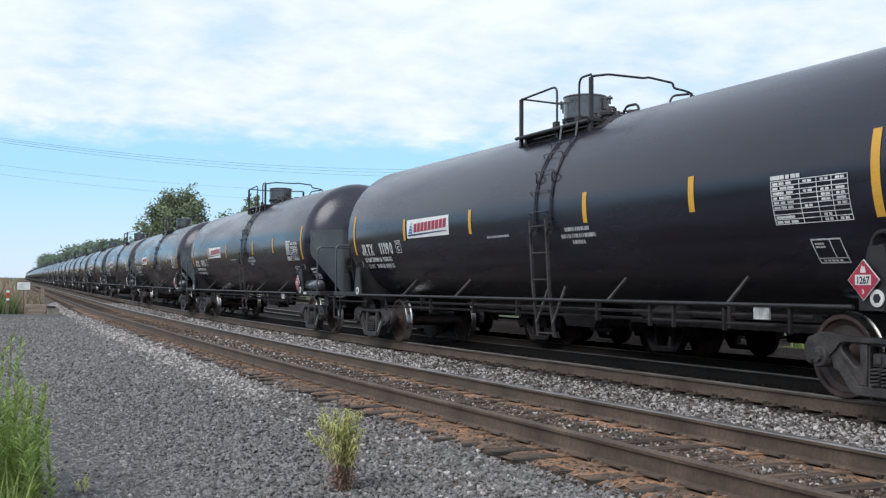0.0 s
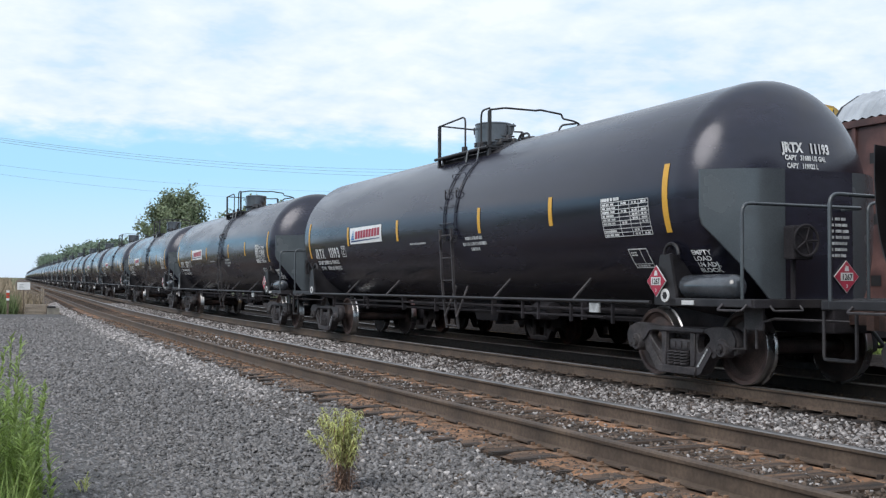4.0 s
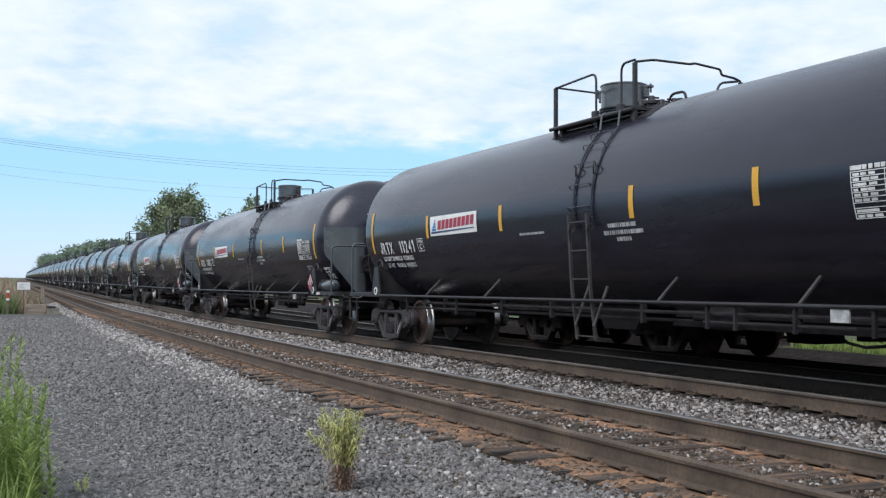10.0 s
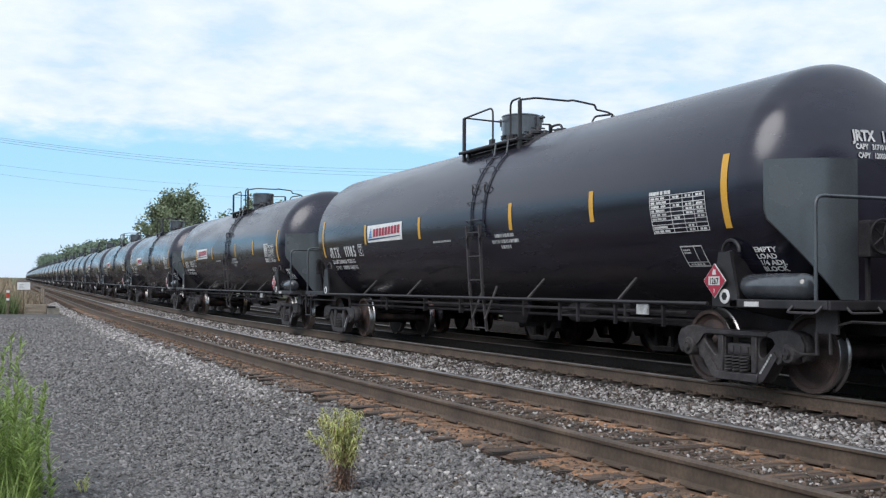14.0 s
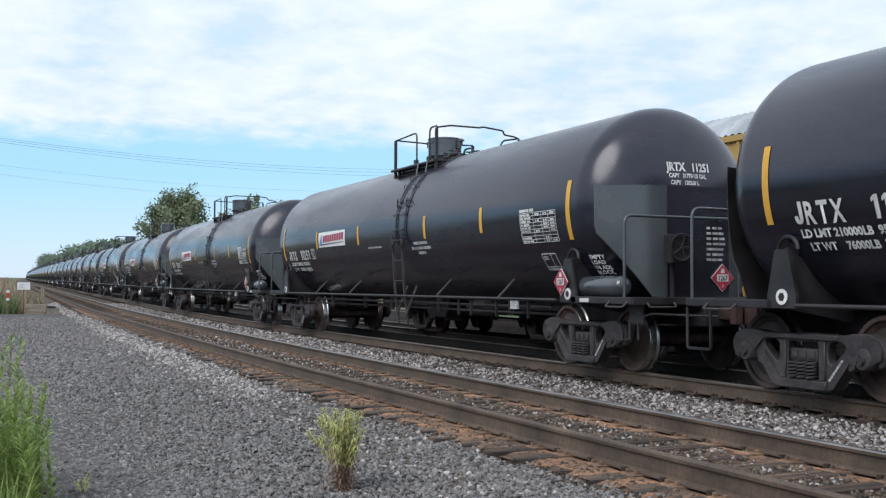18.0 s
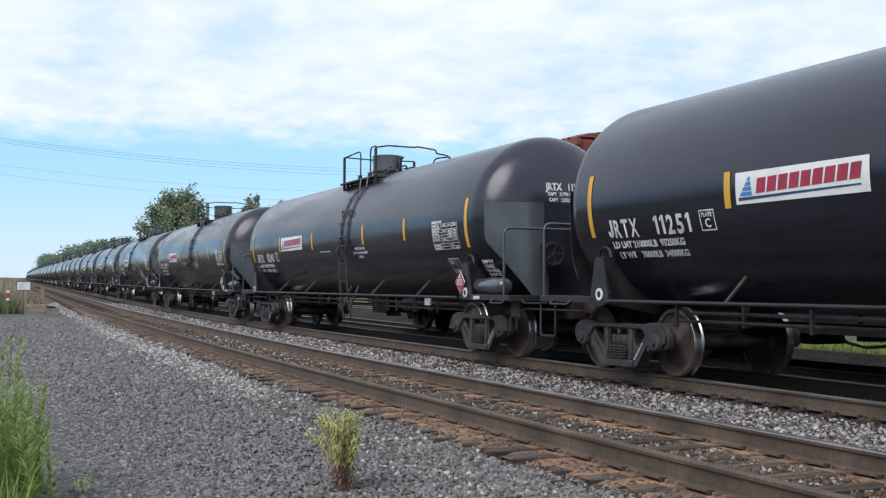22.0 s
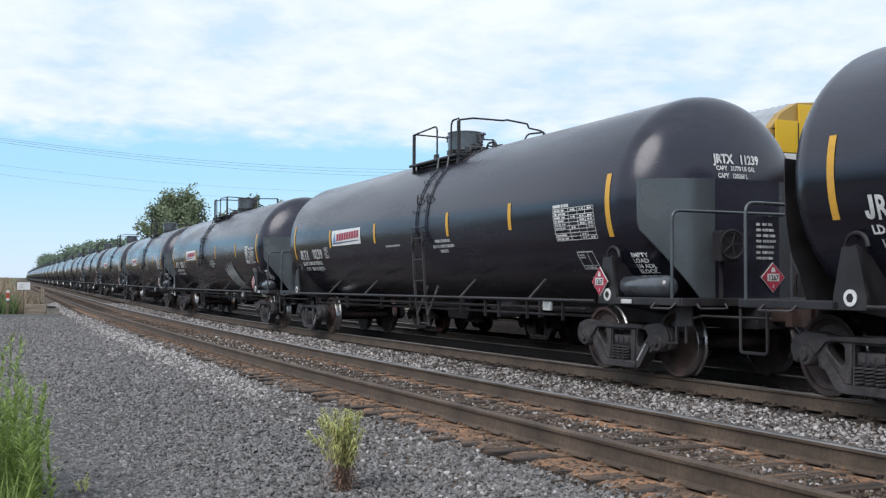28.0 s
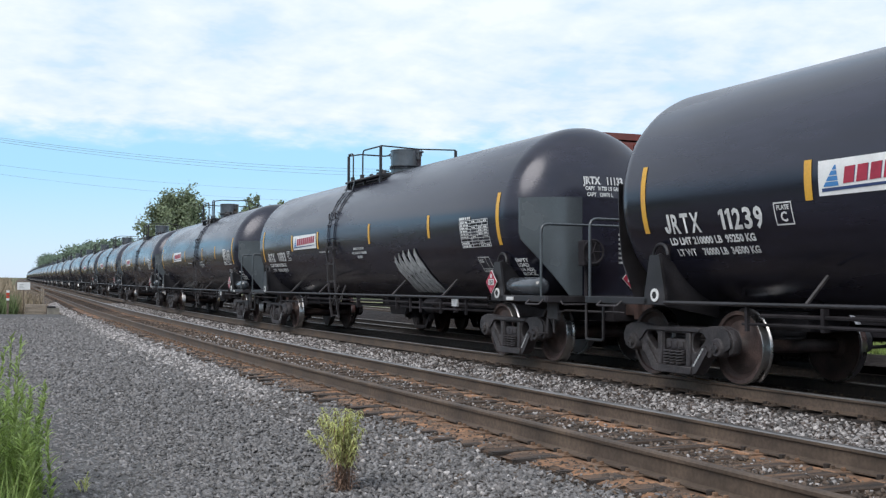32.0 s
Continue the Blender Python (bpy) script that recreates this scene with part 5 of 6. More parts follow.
track("track_3", "siding track with parked cars", TRACK_C, LOW, -40, 200, M["railtop_dull"], (8.0, 40, 16.0), 0, wood="shade_tie", steel="shade_plate")
track("track_4", "far siding track with parked autoracks", TRACK_D, LOW, -40, 300, M["railtop_dull"], (10.0, 30, 10.0), 0)


def surface_z(x):
    for (a, za), (b, zb) in zip(BED, BED[1:]):
        if a <= x <= b:
            return max(za + (zb - za) * (x - a) / (b - a), GROUND)
    return GROUND


def stones(name, label, material, pts, sizes, seed, thick=(0.4, 0.8), tilt=0.45):
    """Loose stones, each a small irregular chipped block, joined into one mesh."""
    rng = np.random.default_rng(seed)
    n = len(pts)
    table = np.array([line_at(v)[:2] for v in range(0, 121)])
    shift = np.array([near_shift(v) for v in range(0, 121)])
    left = np.clip((7.2 - pts[:, 0]) / 0.8, 0, 1)
    pts = pts + np.stack([np.interp(pts[:, 1], np.arange(121), table[:, 0]) + left * np.interp(pts[:, 1], np.arange(121), shift), np.zeros(n), np.interp(pts[:, 1], np.arange(121), table[:, 1])], 1)
    cube = np.array([(x, y, z) for x in (-1, 1) for y in (-1, 1) for z in (-1, 1)], float)
    tri = np.array([(0, 1, 3), (0, 3, 2), (4, 6, 7), (4, 7, 5), (0, 4, 5), (0, 5, 1), (2, 3, 7), (2, 7, 6), (0, 2, 6), (0, 6, 4), (1, 5, 7), (1, 7, 3)])
    v = cube[None] * rng.uniform(0.45, 1.05, (n, 8, 3))
    v *= np.stack([rng.uniform(0.75, 1.3, n), rng.uniform(0.6, 1.1, n), rng.uniform(*thick, n)], 1)[:, None, :]
    q = rng.normal(size=(n, 4))
    q[:, 1:3] *= tilt
    q /= np.linalg.norm(q, axis=1, keepdims=True)
    w, x, y, z = q.T
    R = np.stack([np.stack([1 - 2 * (y * y + z * z), 2 * (x * y - z * w), 2 * (x * z + y * w)], 1),
                  np.stack([2 * (x * y + z * w), 1 - 2 * (x * x + z * z), 2 * (y * z - x * w)], 1),
                  np.stack([2 * (x * z - y * w), 2 * (y * z + x * w), 1 - 2 * (x * x + y * y)], 1)], 1)
    v = np.einsum("nij,nkj->nki", R, v) * (sizes[:, None, None] * 0.5) + pts[:, None, :]
    faces = (tri[None] + 8 * np.arange(n)[:, None, None]).reshape(-1)
    me = bpy.data.meshes.new(name)
    me.vertices.add(n * 8)
    me.vertices.foreach_set("co", v.reshape(-1).astype(np.float32))
    m = n * 12
    me.loops.add(m * 3)
    me.loops.foreach_set("vertex_index", faces.astype(np.int32))
    me.polygons.add(m)
    me.polygons.foreach_set("loop_start", np.arange(0, m * 3, 3, dtype=np.int32))
    me.update(calc_edges=True)
    me.materials.append(material)
    return tagged(new(name, me), label, "stones", kind="stuff")


def scatter(n, y0, y1, xf, seed, bias=2.2):
    """Places over a strip, denser towards the near end; xf(rng, y) gives x."""
    rng = np.random.default_rng(seed)
    u = rng.random(n)
    y = y0 * (y1 / y0) ** (u ** (bias / 2.2))
    x = xf(rng, y)
    return x, y, rng


SZ = np.vectorize(surface_z)
x, y, rng = scatter(15000, 4.0, 70.0, lambda r, yy: r.uniform(6.35, 8.45, len(yy)), 11)
s = rng.uniform(0.022, 0.060, len(x)) * np.clip(y / 15, 1, 1.7)
stones("ballast_between", "pale grey ballast stones between the tracks", M["ballast"], np.stack([x, y, SZ(x) + s * 0.22], 1), s, 21)
x, y, rng = scatter(17000, 4.0, 70.0, lambda r, yy: r.uniform(6.25, 8.6, len(yy)), 18)
s = rng.uniform(0.018, 0.055, len(x)) * np.clip(y / 15, 1, 1.7)
stones("ballast_dusty", "dusty brown ballast stones between the tracks", M["ballast_dark"], np.stack([x, y, SZ(x) + s * 0.18], 1), s, 28)
x, y, rng = scatter(1300, 3.5, 40.0, lambda r, yy: np.minimum(3.66 + r.normal(0, 0.27, len(yy)), 4.08), 12)
x2, y2, rng2 = scatter(4300, 14.0, 75.0, lambda r, yy: np.minimum(3.76 + 0.06 * np.sin(yy * 1.7) + r.normal(0, 0.13, len(yy)), 4.05), 17)
x, y = np.concatenate([x, x2]), np.concatenate([y, y2])
s = rng.uniform(0.02, 0.060, len(x)) * np.clip(y / 15, 1, 1.7)
stones("ballast_shoulder", "pale ballast stones spilling onto the yard", M["ballast"], np.stack([x, y, SZ(x) + s * 0.26], 1), s, 22)
x, y, rng = scatter(5500, 3.5, 45.0, lambda r, yy: np.minimum(4.20 + r.normal(0, 0.19, len(yy)), 4.44), 19)
s = rng.uniform(0.012, 0.04, len(x)) * np.clip(y / 14, 1, 1.6)
stones("ballast_rusty_edge", "rust-brown ballast stones at the tie ends", M["ballast_rust"], np.stack([x, y, SZ(x) + s * 0.16], 1), s, 29)
x, y, rng = scatter(5500, 3.5, 40.0, lambda r, yy: r.uniform(4.84, 5.94, len(yy)), 13)
s = rng.uniform(0.016, 0.048, len(x)) * np.clip(y / 14, 1, 2.0)
stones("ballast_in_track", "rust-stained ballast stones between the rails", M["ballast_rust"], np.stack([x, y, SZ(x) + s * 0.2], 1), s, 23)
x, y, rng = scatter(1900, 3.5, 30.0, lambda r, yy: r.uniform(4.78, 5.98, len(yy)), 16)
s = rng.uniform(0.016, 0.040, len(x)) * np.clip(y / 14, 1, 2.0)
stones("ballast_chips", "pale stone chips between the rails", M["ballast"], np.stack([x, y, SZ(x) + s * 0.25], 1), s, 26)
x, y, rng = scatter(92000, 4.8, 50.0, lambda r, yy: -0.35 + np.minimum(4.7 * r.random(len(yy)), 4.30 + r.normal(0, 0.16, len(yy))), 14, 3.0)
s = rng.uniform(0.014, 0.060, len(x)) * np.clip(y / 13, 1, 1.9)
stones("yard_stones", "dark grey crushed stones of the yard", M["gravel"], np.stack([x, y, SZ(x) + s * 0.10], 1), s, 24, (0.14, 0.42), 0.3)
rng = np.random.default_rng(30)
x, y = rng.uniform(-5.5, 3.7, 14000), rng.uniform(-5.0, 4.8, 14000)
s = rng.uniform(0.02, 0.07, len(x))
stones("yard_stones_near", "dark grey crushed stones by the track", M["gravel"], np.stack([x, y, SZ(x) + s * 0.10], 1), s, 32, (0.14, 0.42), 0.3)
x, y, rng = scatter(700, 4.8, 40.0, lambda r, yy: r.uniform(0.0, 3.9, len(yy)), 20, 3.0)
s = rng.uniform(0.012, 0.036, len(x)) * np.clip(y / 12, 1, 2.0)
stones("pale_chips", "single pale stone chips in the yard", M["ballast"], np.stack([x, y, SZ(x) + s * 0.3], 1), s, 27)
# Stones coloured dark where the train's shadow falls.
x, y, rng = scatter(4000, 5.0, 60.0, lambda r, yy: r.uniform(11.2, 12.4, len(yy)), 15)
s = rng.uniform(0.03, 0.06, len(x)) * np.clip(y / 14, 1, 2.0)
stones("ballast_far_side", "ballast stones beyond the train, darkened for its shade", M["oily"], np.stack([x, y, SZ(x) + s * 0.2], 1), s, 25)


# ---- plants ----
def blade(bm, p, d, length, width, bend, mi=0, seg=3):
    """A bent tapering leaf from p."""
    d = d.normalized()
    side = d.cross(Vector((0, 0, 1)))
    side = side.normalized() if side.length > 0.05 else Vector((1, 0, 0))
    prev = None
    pos = p.copy()
    for i in range(seg + 1):
        w = width * (1 - i / seg) ** 0.7 * (0.6 + 0.4 * min(1, i + 0.5))
        cur = (bm.verts.new(pos + side * w), bm.verts.new(pos - side * w)) if i < seg else (bm.verts.new(pos),)
        if prev:
            f = bm.faces.new((prev[0], prev[1], *cur[::-1]) if len(cur) == 2 else (prev[0], prev[1], cur[0]))
            f.material_index = mi
        prev = cur
        pos = pos + d * (length / seg)
        d = (d + Vector((0, 0, -bend / seg))).normalized()


def leafy_stalk(bm, rng, base, height, lean, leaf, n, width):
    top = base + Vector((lean.x, lean.y, height))
    mid = base + Vector((lean.x * 0.3, lean.y * 0.3, height * 0.55))
    pts = [base, mid, top]
    tube(bm, pts, 0.004, 4)
    for k in range(n):
        t = 0.15 + 0.85 * k / n
        p = base.lerp(mid, t / 0.55) if t < 0.55 else mid.lerp(top, (t - 0.55) / 0.45)
        a = rng.uniform(0, 2 * math.pi)
        blade(bm, p, Vector((math.cos(a), math.sin(a), rng.uniform(0.5, 1.3))), leaf * rng.uniform(0.6, 1.2) * (1.15 - 0.5 * t), width, rng.uniform(0.4, 1.2))


def tall_weeds():
    rng = random.Random(8)
    root = thing("weed_clump", "tall fresh green weeds at the yard's edge", "weeds")
    for k in range(120):
        bm = bmesh.new()
        x = rng.uniform(-0.5, 0.56)
        y = rng.uniform(7.2, 8.9)
        h = rng.uniform(0.6, 1.18) * (1.0 if x < 0.36 else 0.72)
        leafy_stalk(bm, rng, Vector((x, y, GROUND)), h, Vector((rng.uniform(-0.10, 0.12), rng.uniform(-0.1, 0.1), 0)), 0.135, 52, 0.0105)
        tagged(part("stalk", bm, M["grass"], root), kind="stuff")
    bm = bmesh.new()
    for k in range(1500):
        a = rng.uniform(0, 2 * math.pi)
        blade(bm, Vector((rng.uniform(-0.6, 0.44), rng.uniform(7.0, 9.0), GROUND - 0.01)), Vector((math.cos(a) * 0.4, math.sin(a) * 0.4, 1)), rng.uniform(0.2, 0.6), 0.006, 0.7)
    tagged(part("undergrowth", bm, M["grass"], root), kind="stuff")
    sprig = thing("weed_sprig", "small green weed sprig in the gravel", "weed")
    for k in range(5):
        bm = bmesh.new()
        leafy_stalk(bm, rng, Vector((0.86 + rng.uniform(-0.03, 0.03), 8.35 + rng.uniform(-0.03, 0.03), GROUND)), rng.uniform(0.08, 0.16), Vector((rng.uniform(-0.04, 0.04), 0, 0)), 0.06, 8, 0.005)
        part("stalk", bm, M["weed"], sprig)


tall_weeds()


def yellow_weed():
    rng = random.Random(4)
    root = thing("yellow_weed", "yellow-green leafy weed with dry brown stems in gravel", "weed", at=pose(2.66, 7.72, GROUND))
    for k in range(34):
        bm = bmesh.new()
        a = rng.uniform(0, 2 * math.pi)
        lean = Vector((math.cos(a), math.sin(a), 0)) * rng.uniform(0.03, 0.24)
        h = rng.uniform(0.36, 0.64)
        base = Vector((rng.uniform(-0.045, 0.045), rng.uniform(-0.045, 0.045), -0.01))
        top = base + lean + Vector((0, 0, h))
        tube(bm, [base, base + lean * 0.25 + Vector((0, 0, h * 0.5)), top], 0.0032, 4)
        st = part("stem", bm, M["stem"], root)
        bm = bmesh.new()
        for j in range(80):
            t = 1 - 0.46 * rng.random() ** 1.1
            p = base + lean * (t * t) + Vector((0, 0, h * t))
            b = rng.uniform(0, 2 * math.pi)
            blade(bm, p, Vector((math.cos(b), math.sin(b), rng.uniform(0.2, 1.0))), rng.uniform(0.03, 0.085), rng.uniform(0.004, 0.007), rng.uniform(1.8, 3.8), seg=4)
        part("foliage", bm, M["weed"], st)
    bm = bmesh.new()
    for j in range(420):
        b = rng.uniform(0, 2 * math.pi)
        t = rng.random()
        p = Vector((rng.uniform(-0.07, 0.07), rng.uniform(-0.07, 0.07), -0.01 + 0.32 * t))
        blade(bm, p, Vector((math.cos(b), math.sin(b), rng.uniform(-0.1, 0.7))), rng.uniform(0.06, 0.19), 0.005, rng.uniform(0.3, 2.2))
    part("dry_leaves", bm, M["stem"], root, "withered brown lower leaves")


yellow_weed()


def grass_field(name, label, material, n, area, h, seed, width=0.01, group=3, z0=GROUND - 0.15):
    rng = random.Random(seed)
    bm = bmesh.new()
    for k in range(n):
        x, y = area(rng)
        z = z0 + line_at(y)[1]
        for j in range(group):
            a = rng.uniform(0, 2 * math.pi)
            blade(bm, Vector((x, y, z)), Vector((math.cos(a) * 0.35, math.sin(a) * 0.35, 1)), rng.uniform(*h), width, rng.uniform(0.2, 0.9), seg=2)
    return tagged(new(name, mesh_of(bm, name, material)), label, "grass", kind="stuff")


quad_sheet("grass_bank", "low grassy bank between the sidings", "grass bank", M["soil"], [(y, [(18.45, -0.272), (19.2, -0.25), (20.1, -0.232)]) for y in (-30, 0, 12, 21)])
grass_field("far_side_grass", "sunlit green grass on the bank between the sidings", M["grass"], 3800, lambda r: (r.uniform(18.5, 20.1), r.uniform(6, 20.5)), (0.12, 0.30), 31, 0.013, z0=-0.27)
grass_field("verge_green", "green weeds on the verge past the yard", M["verge"], 900, lambda r: (r.uniform(0.4, 2.6), r.uniform(56.6, 64)), (0.5, 1.3), 32, 0.03)
grass_field("verge_reeds", "dry tan reeds on the verge past the yard", M["reed"], 1800, lambda r: (r.uniform(-2.0, 4.2), r.uniform(57.5, 110)), (0.7, 1.5), 33, 0.03)


def brush_place(r):
    y = r.uniform(105, 320)
    return TRACK_A + line_at(y)[0] - r.uniform(3.4, 11.0), y


grass_field("far_brush", "pale dry brush far along the line", M["reed"], 1500, brush_place, (1.0, 2.3), 36, 0.045)
grass_field("verge_left", "dry and green weeds along the yard", M["reed"], 1300, lambda r: (r.uniform(-8.0, 2.0), r.uniform(60, 95)), (0.9, 2.0), 34, 0.035)


def leaf_mesh(name, quads, material):
    me = bpy.data.meshes.new(name)
    me.from_pydata([p for q in quads for p in q], [], [(4 * i, 4 * i + 1, 4 * i + 2, 4 * i + 3) for i in range(len(quads))])
    me.materials.append(material)
    return me


def tree(name, label, x, y, height, spread, seed, clumps=150, z0=GROUND + 0.25):
    """Tapered trunk, limbs, and a ragged crown of leaf clumps with gaps."""
    rng = random.Random(seed)
    root = thing(name, label, "tree", "trees behind the train", at=pose(x, y, z0))
    bm = bmesh.new()
    trunk_top = Vector((rng.uniform(-0.4, 0.4), rng.uniform(-0.4, 0.4), height * 0.8))
    tube_pts = [Vector((0, 0, -0.2)), Vector((0.1, 0, height * 0.3)), trunk_top]
    for (p, q, r1, r2) in ((tube_pts[0], tube_pts[1], height * 0.028, height * 0.02), (tube_pts[1], tube_pts[2], height * 0.02, height * 0.006)):
        rod(bm, p, q, r1, 10, r2)
    part("trunk", bm, M["bark"], root)
    tips = []
    for k in range(32):
        t = rng.uniform(0.18, 0.98)
        p = Vector((0, 0, 0)).lerp(trunk_top, t)
        a = rng.uniform(0, 2 * math.pi)
        reach = spread * (1.25 - 1.0 * t) * rng.uniform(0.65, 1.1)
        q = p + Vector((math.cos(a) * reach, math.sin(a) * reach, reach * rng.uniform(0.35, 0.8)))
        bm = bmesh.new()
        rod(bm, p, q, height * 0.009, 6, height * 0.002)
        part("limb", bm, M["bark"], root)
        tips += [p.lerp(q, u) for u in (0.4, 0.6, 0.8, 1.0)]
    tips += [trunk_top + Vector((rng.uniform(-0.2, 0.2) * spread, 0, height * u)) for u in (0.0, 0.05, 0.10, 0.15)]
    quads = []
    leaf = height * 0.0165
    for k in range(clumps):
        c = tips[k % len(tips)] + Vector((rng.gauss(0, 1), rng.gauss(0, 1), rng.gauss(0, 0.8))) * spread * 0.11
        r = spread * rng.uniform(0.09, 0.19)
        for j in range(76):
            d = Vector((rng.gauss(0, 1), rng.gauss(0, 1), rng.gauss(0, 1))).normalized()
            p = c + Vector((d.x, d.y, d.z * 1.7)) * r * rng.uniform(0.25, 1.0)
            u = Vector((rng.gauss(0, 1), rng.gauss(0, 1), rng.gauss(0, 0.9))).normalized() * leaf * rng.uniform(0.6, 1.3)
            w = d.cross(u).normalized() * leaf * 0.6
            quads.append((p - u, p + w, p + u, p - w))
    part("crown", leaf_mesh("crown", quads, M["leaf"]), None, root)
    return root


def along(px, dist):
    """Plan place in a direction, by the angle right of the track's direction in degrees."""
    return dist * math.sin(radians(px)), dist * math.cos(radians(px))


for nm, lab, ang_, dist, h, sp, sd, cl in (
        ("poplar_tree", "ragged dark green tree with gaps in its crown", 10.30, 120.0, 11.7, 5.9, 47, 430),
        ("poplar_tree", "ragged dark green tree with gaps in its crown", 9.44, 121.0, 7.8, 2.4, 42, 100),
        ("poplar_tree", "ragged dark green tree with gaps in its crown", 11.44, 123.0, 8.0, 2.4, 46, 100),
        ("poplar_tree", "smaller dark green tree behind the train", 14.44, 116.0, 11.2, 3.8, 43, 170),
        ("poplar_tree", "smaller dark green tree behind the train", 15.64, 114.0, 10.6, 3.6, 44, 150),
        ("poplar_tree", "smaller dark green tree behind the train", 16.24, 118.0, 8.7, 2.6, 45, 90)):
    tree(nm, lab, *along(ang_, dist), h, sp, sd, cl)


def far_woods():
    rng = random.Random(77)
    quads = []
    spots = []
    for k in range(520):
        y = rng.uniform(240, 900) if k > 300 else rng.uniform(238, 360)
        dx, dz, _, _ = line_at(y)
        spots.append((dx + rng.uniform(20, 30), y, dz, (10.3 + 0.0185 * (y - 195)) * rng.uniform(0.96, 1.05) - dz))
    for k in range(50):
        y = rng.uniform(640, 760)
        dx, dz, _, _ = line_at(y)
        spots.append((dx + rng.uniform(18, 24), y, dz, rng.uniform(13.5, 16.5)))
    for x, y, dz, h in spots:
        for j in range(10):
            c = Vector((x + rng.gauss(0, 1.4), y + rng.gauss(0, 1.4), GROUND + dz + h * rng.uniform(0.25, 0.88)))
            r = h * rng.uniform(0.14, 0.22)
            for i in range(28):
                d = Vector((rng.gauss(0, 1), rng.gauss(0, 1), rng.gauss(0, 0.9))).normalized()
                p = c + d * r * rng.uniform(0.6, 1.0)
                u = Vector((rng.gauss(0, 1), rng.gauss(0, 1), rng.gauss(0, 1))).normalized() * 0.40
                w = d.cross(u).normalized() * 0.32
                quads.append((p - u, p + w, p + u, p - w))
        quads.append(((x - 0.15, y, GROUND + dz - 0.4), (x + 0.15, y, GROUND + dz - 0.4), (x + 0.1, y, GROUND + dz + h * 0.6), (x - 0.1, y, GROUND + dz + h * 0.6)))
    tagged(new("far_woods", leaf_mesh("far_woods", quads, M["leaf_far"])), "long row of green trees far along the line", "woods", kind="stuff")


far_woods()


def yard_woods():
    """The trees across the yard, seen as the dark edge of the sky in the tanks' paint."""
    rng = random.Random(78)
    quads = []
    for k in range(150):
        x, y, h = rng.uniform(-62, -50), -70 + 1.55 * k + rng.uniform(-1, 1), rng.uniform(7.5, 10.5)
        for j in range(12):
            c = Vector((x + rng.gauss(0, 1.2), y + rng.gauss(0, 1.2), GROUND + h * rng.uniform(0.1, 0.88)))
            r = h * rng.uniform(0.15, 0.24)
            for i in range(18):
                d = Vector((rng.gauss(0, 1), rng.gauss(0, 1), rng.gauss(0, 0.9))).normalized()
                p = c + d * r * rng.uniform(0.5, 1.0)
                u = Vector((rng.gauss(0, 1), rng.gauss(0, 1), rng.gauss(0, 1))).normalized() * 0.5
                w = d.cross(u).normalized() * 0.42
                quads.append((p - u, p + w, p + u, p - w))
    tagged(new("yard_woods", leaf_mesh("yard_woods", quads, M["leaf_far"])), "row of green trees across the yard", "woods", kind="stuff")


yard_woods()


# ---- parked cars on the sidings ----
def siding_truck(car, yc):
    fr, sp, wh = add_truck.meshes
    bm = bmesh.new()
    box(bm, -1.02, 1.02, -0.20, 0.20, 0.40, 0.62, 0.03)
    truck = part("truck", bm, M["truck"], car, at=pose(0, yc, 0))
    for sx in (-1, 1):
        part("side_frame", fr, None, truck, at=pose(sx * 1.05, 0, 0))
        for s in (-1, 1):
            part("wheel", add_truck.rusty, None, truck, at=pose(sx * 0.765, s * AXLE, WHEEL_R, 0, 0, 0 if sx < 0 else 180))
    return truck


wm = add_truck.meshes[2].copy()
wm.materials.clear()
wm.materials.append(M["rustdark"])
wm.materials.append(M["rustdark"])
add_truck.rusty = wm


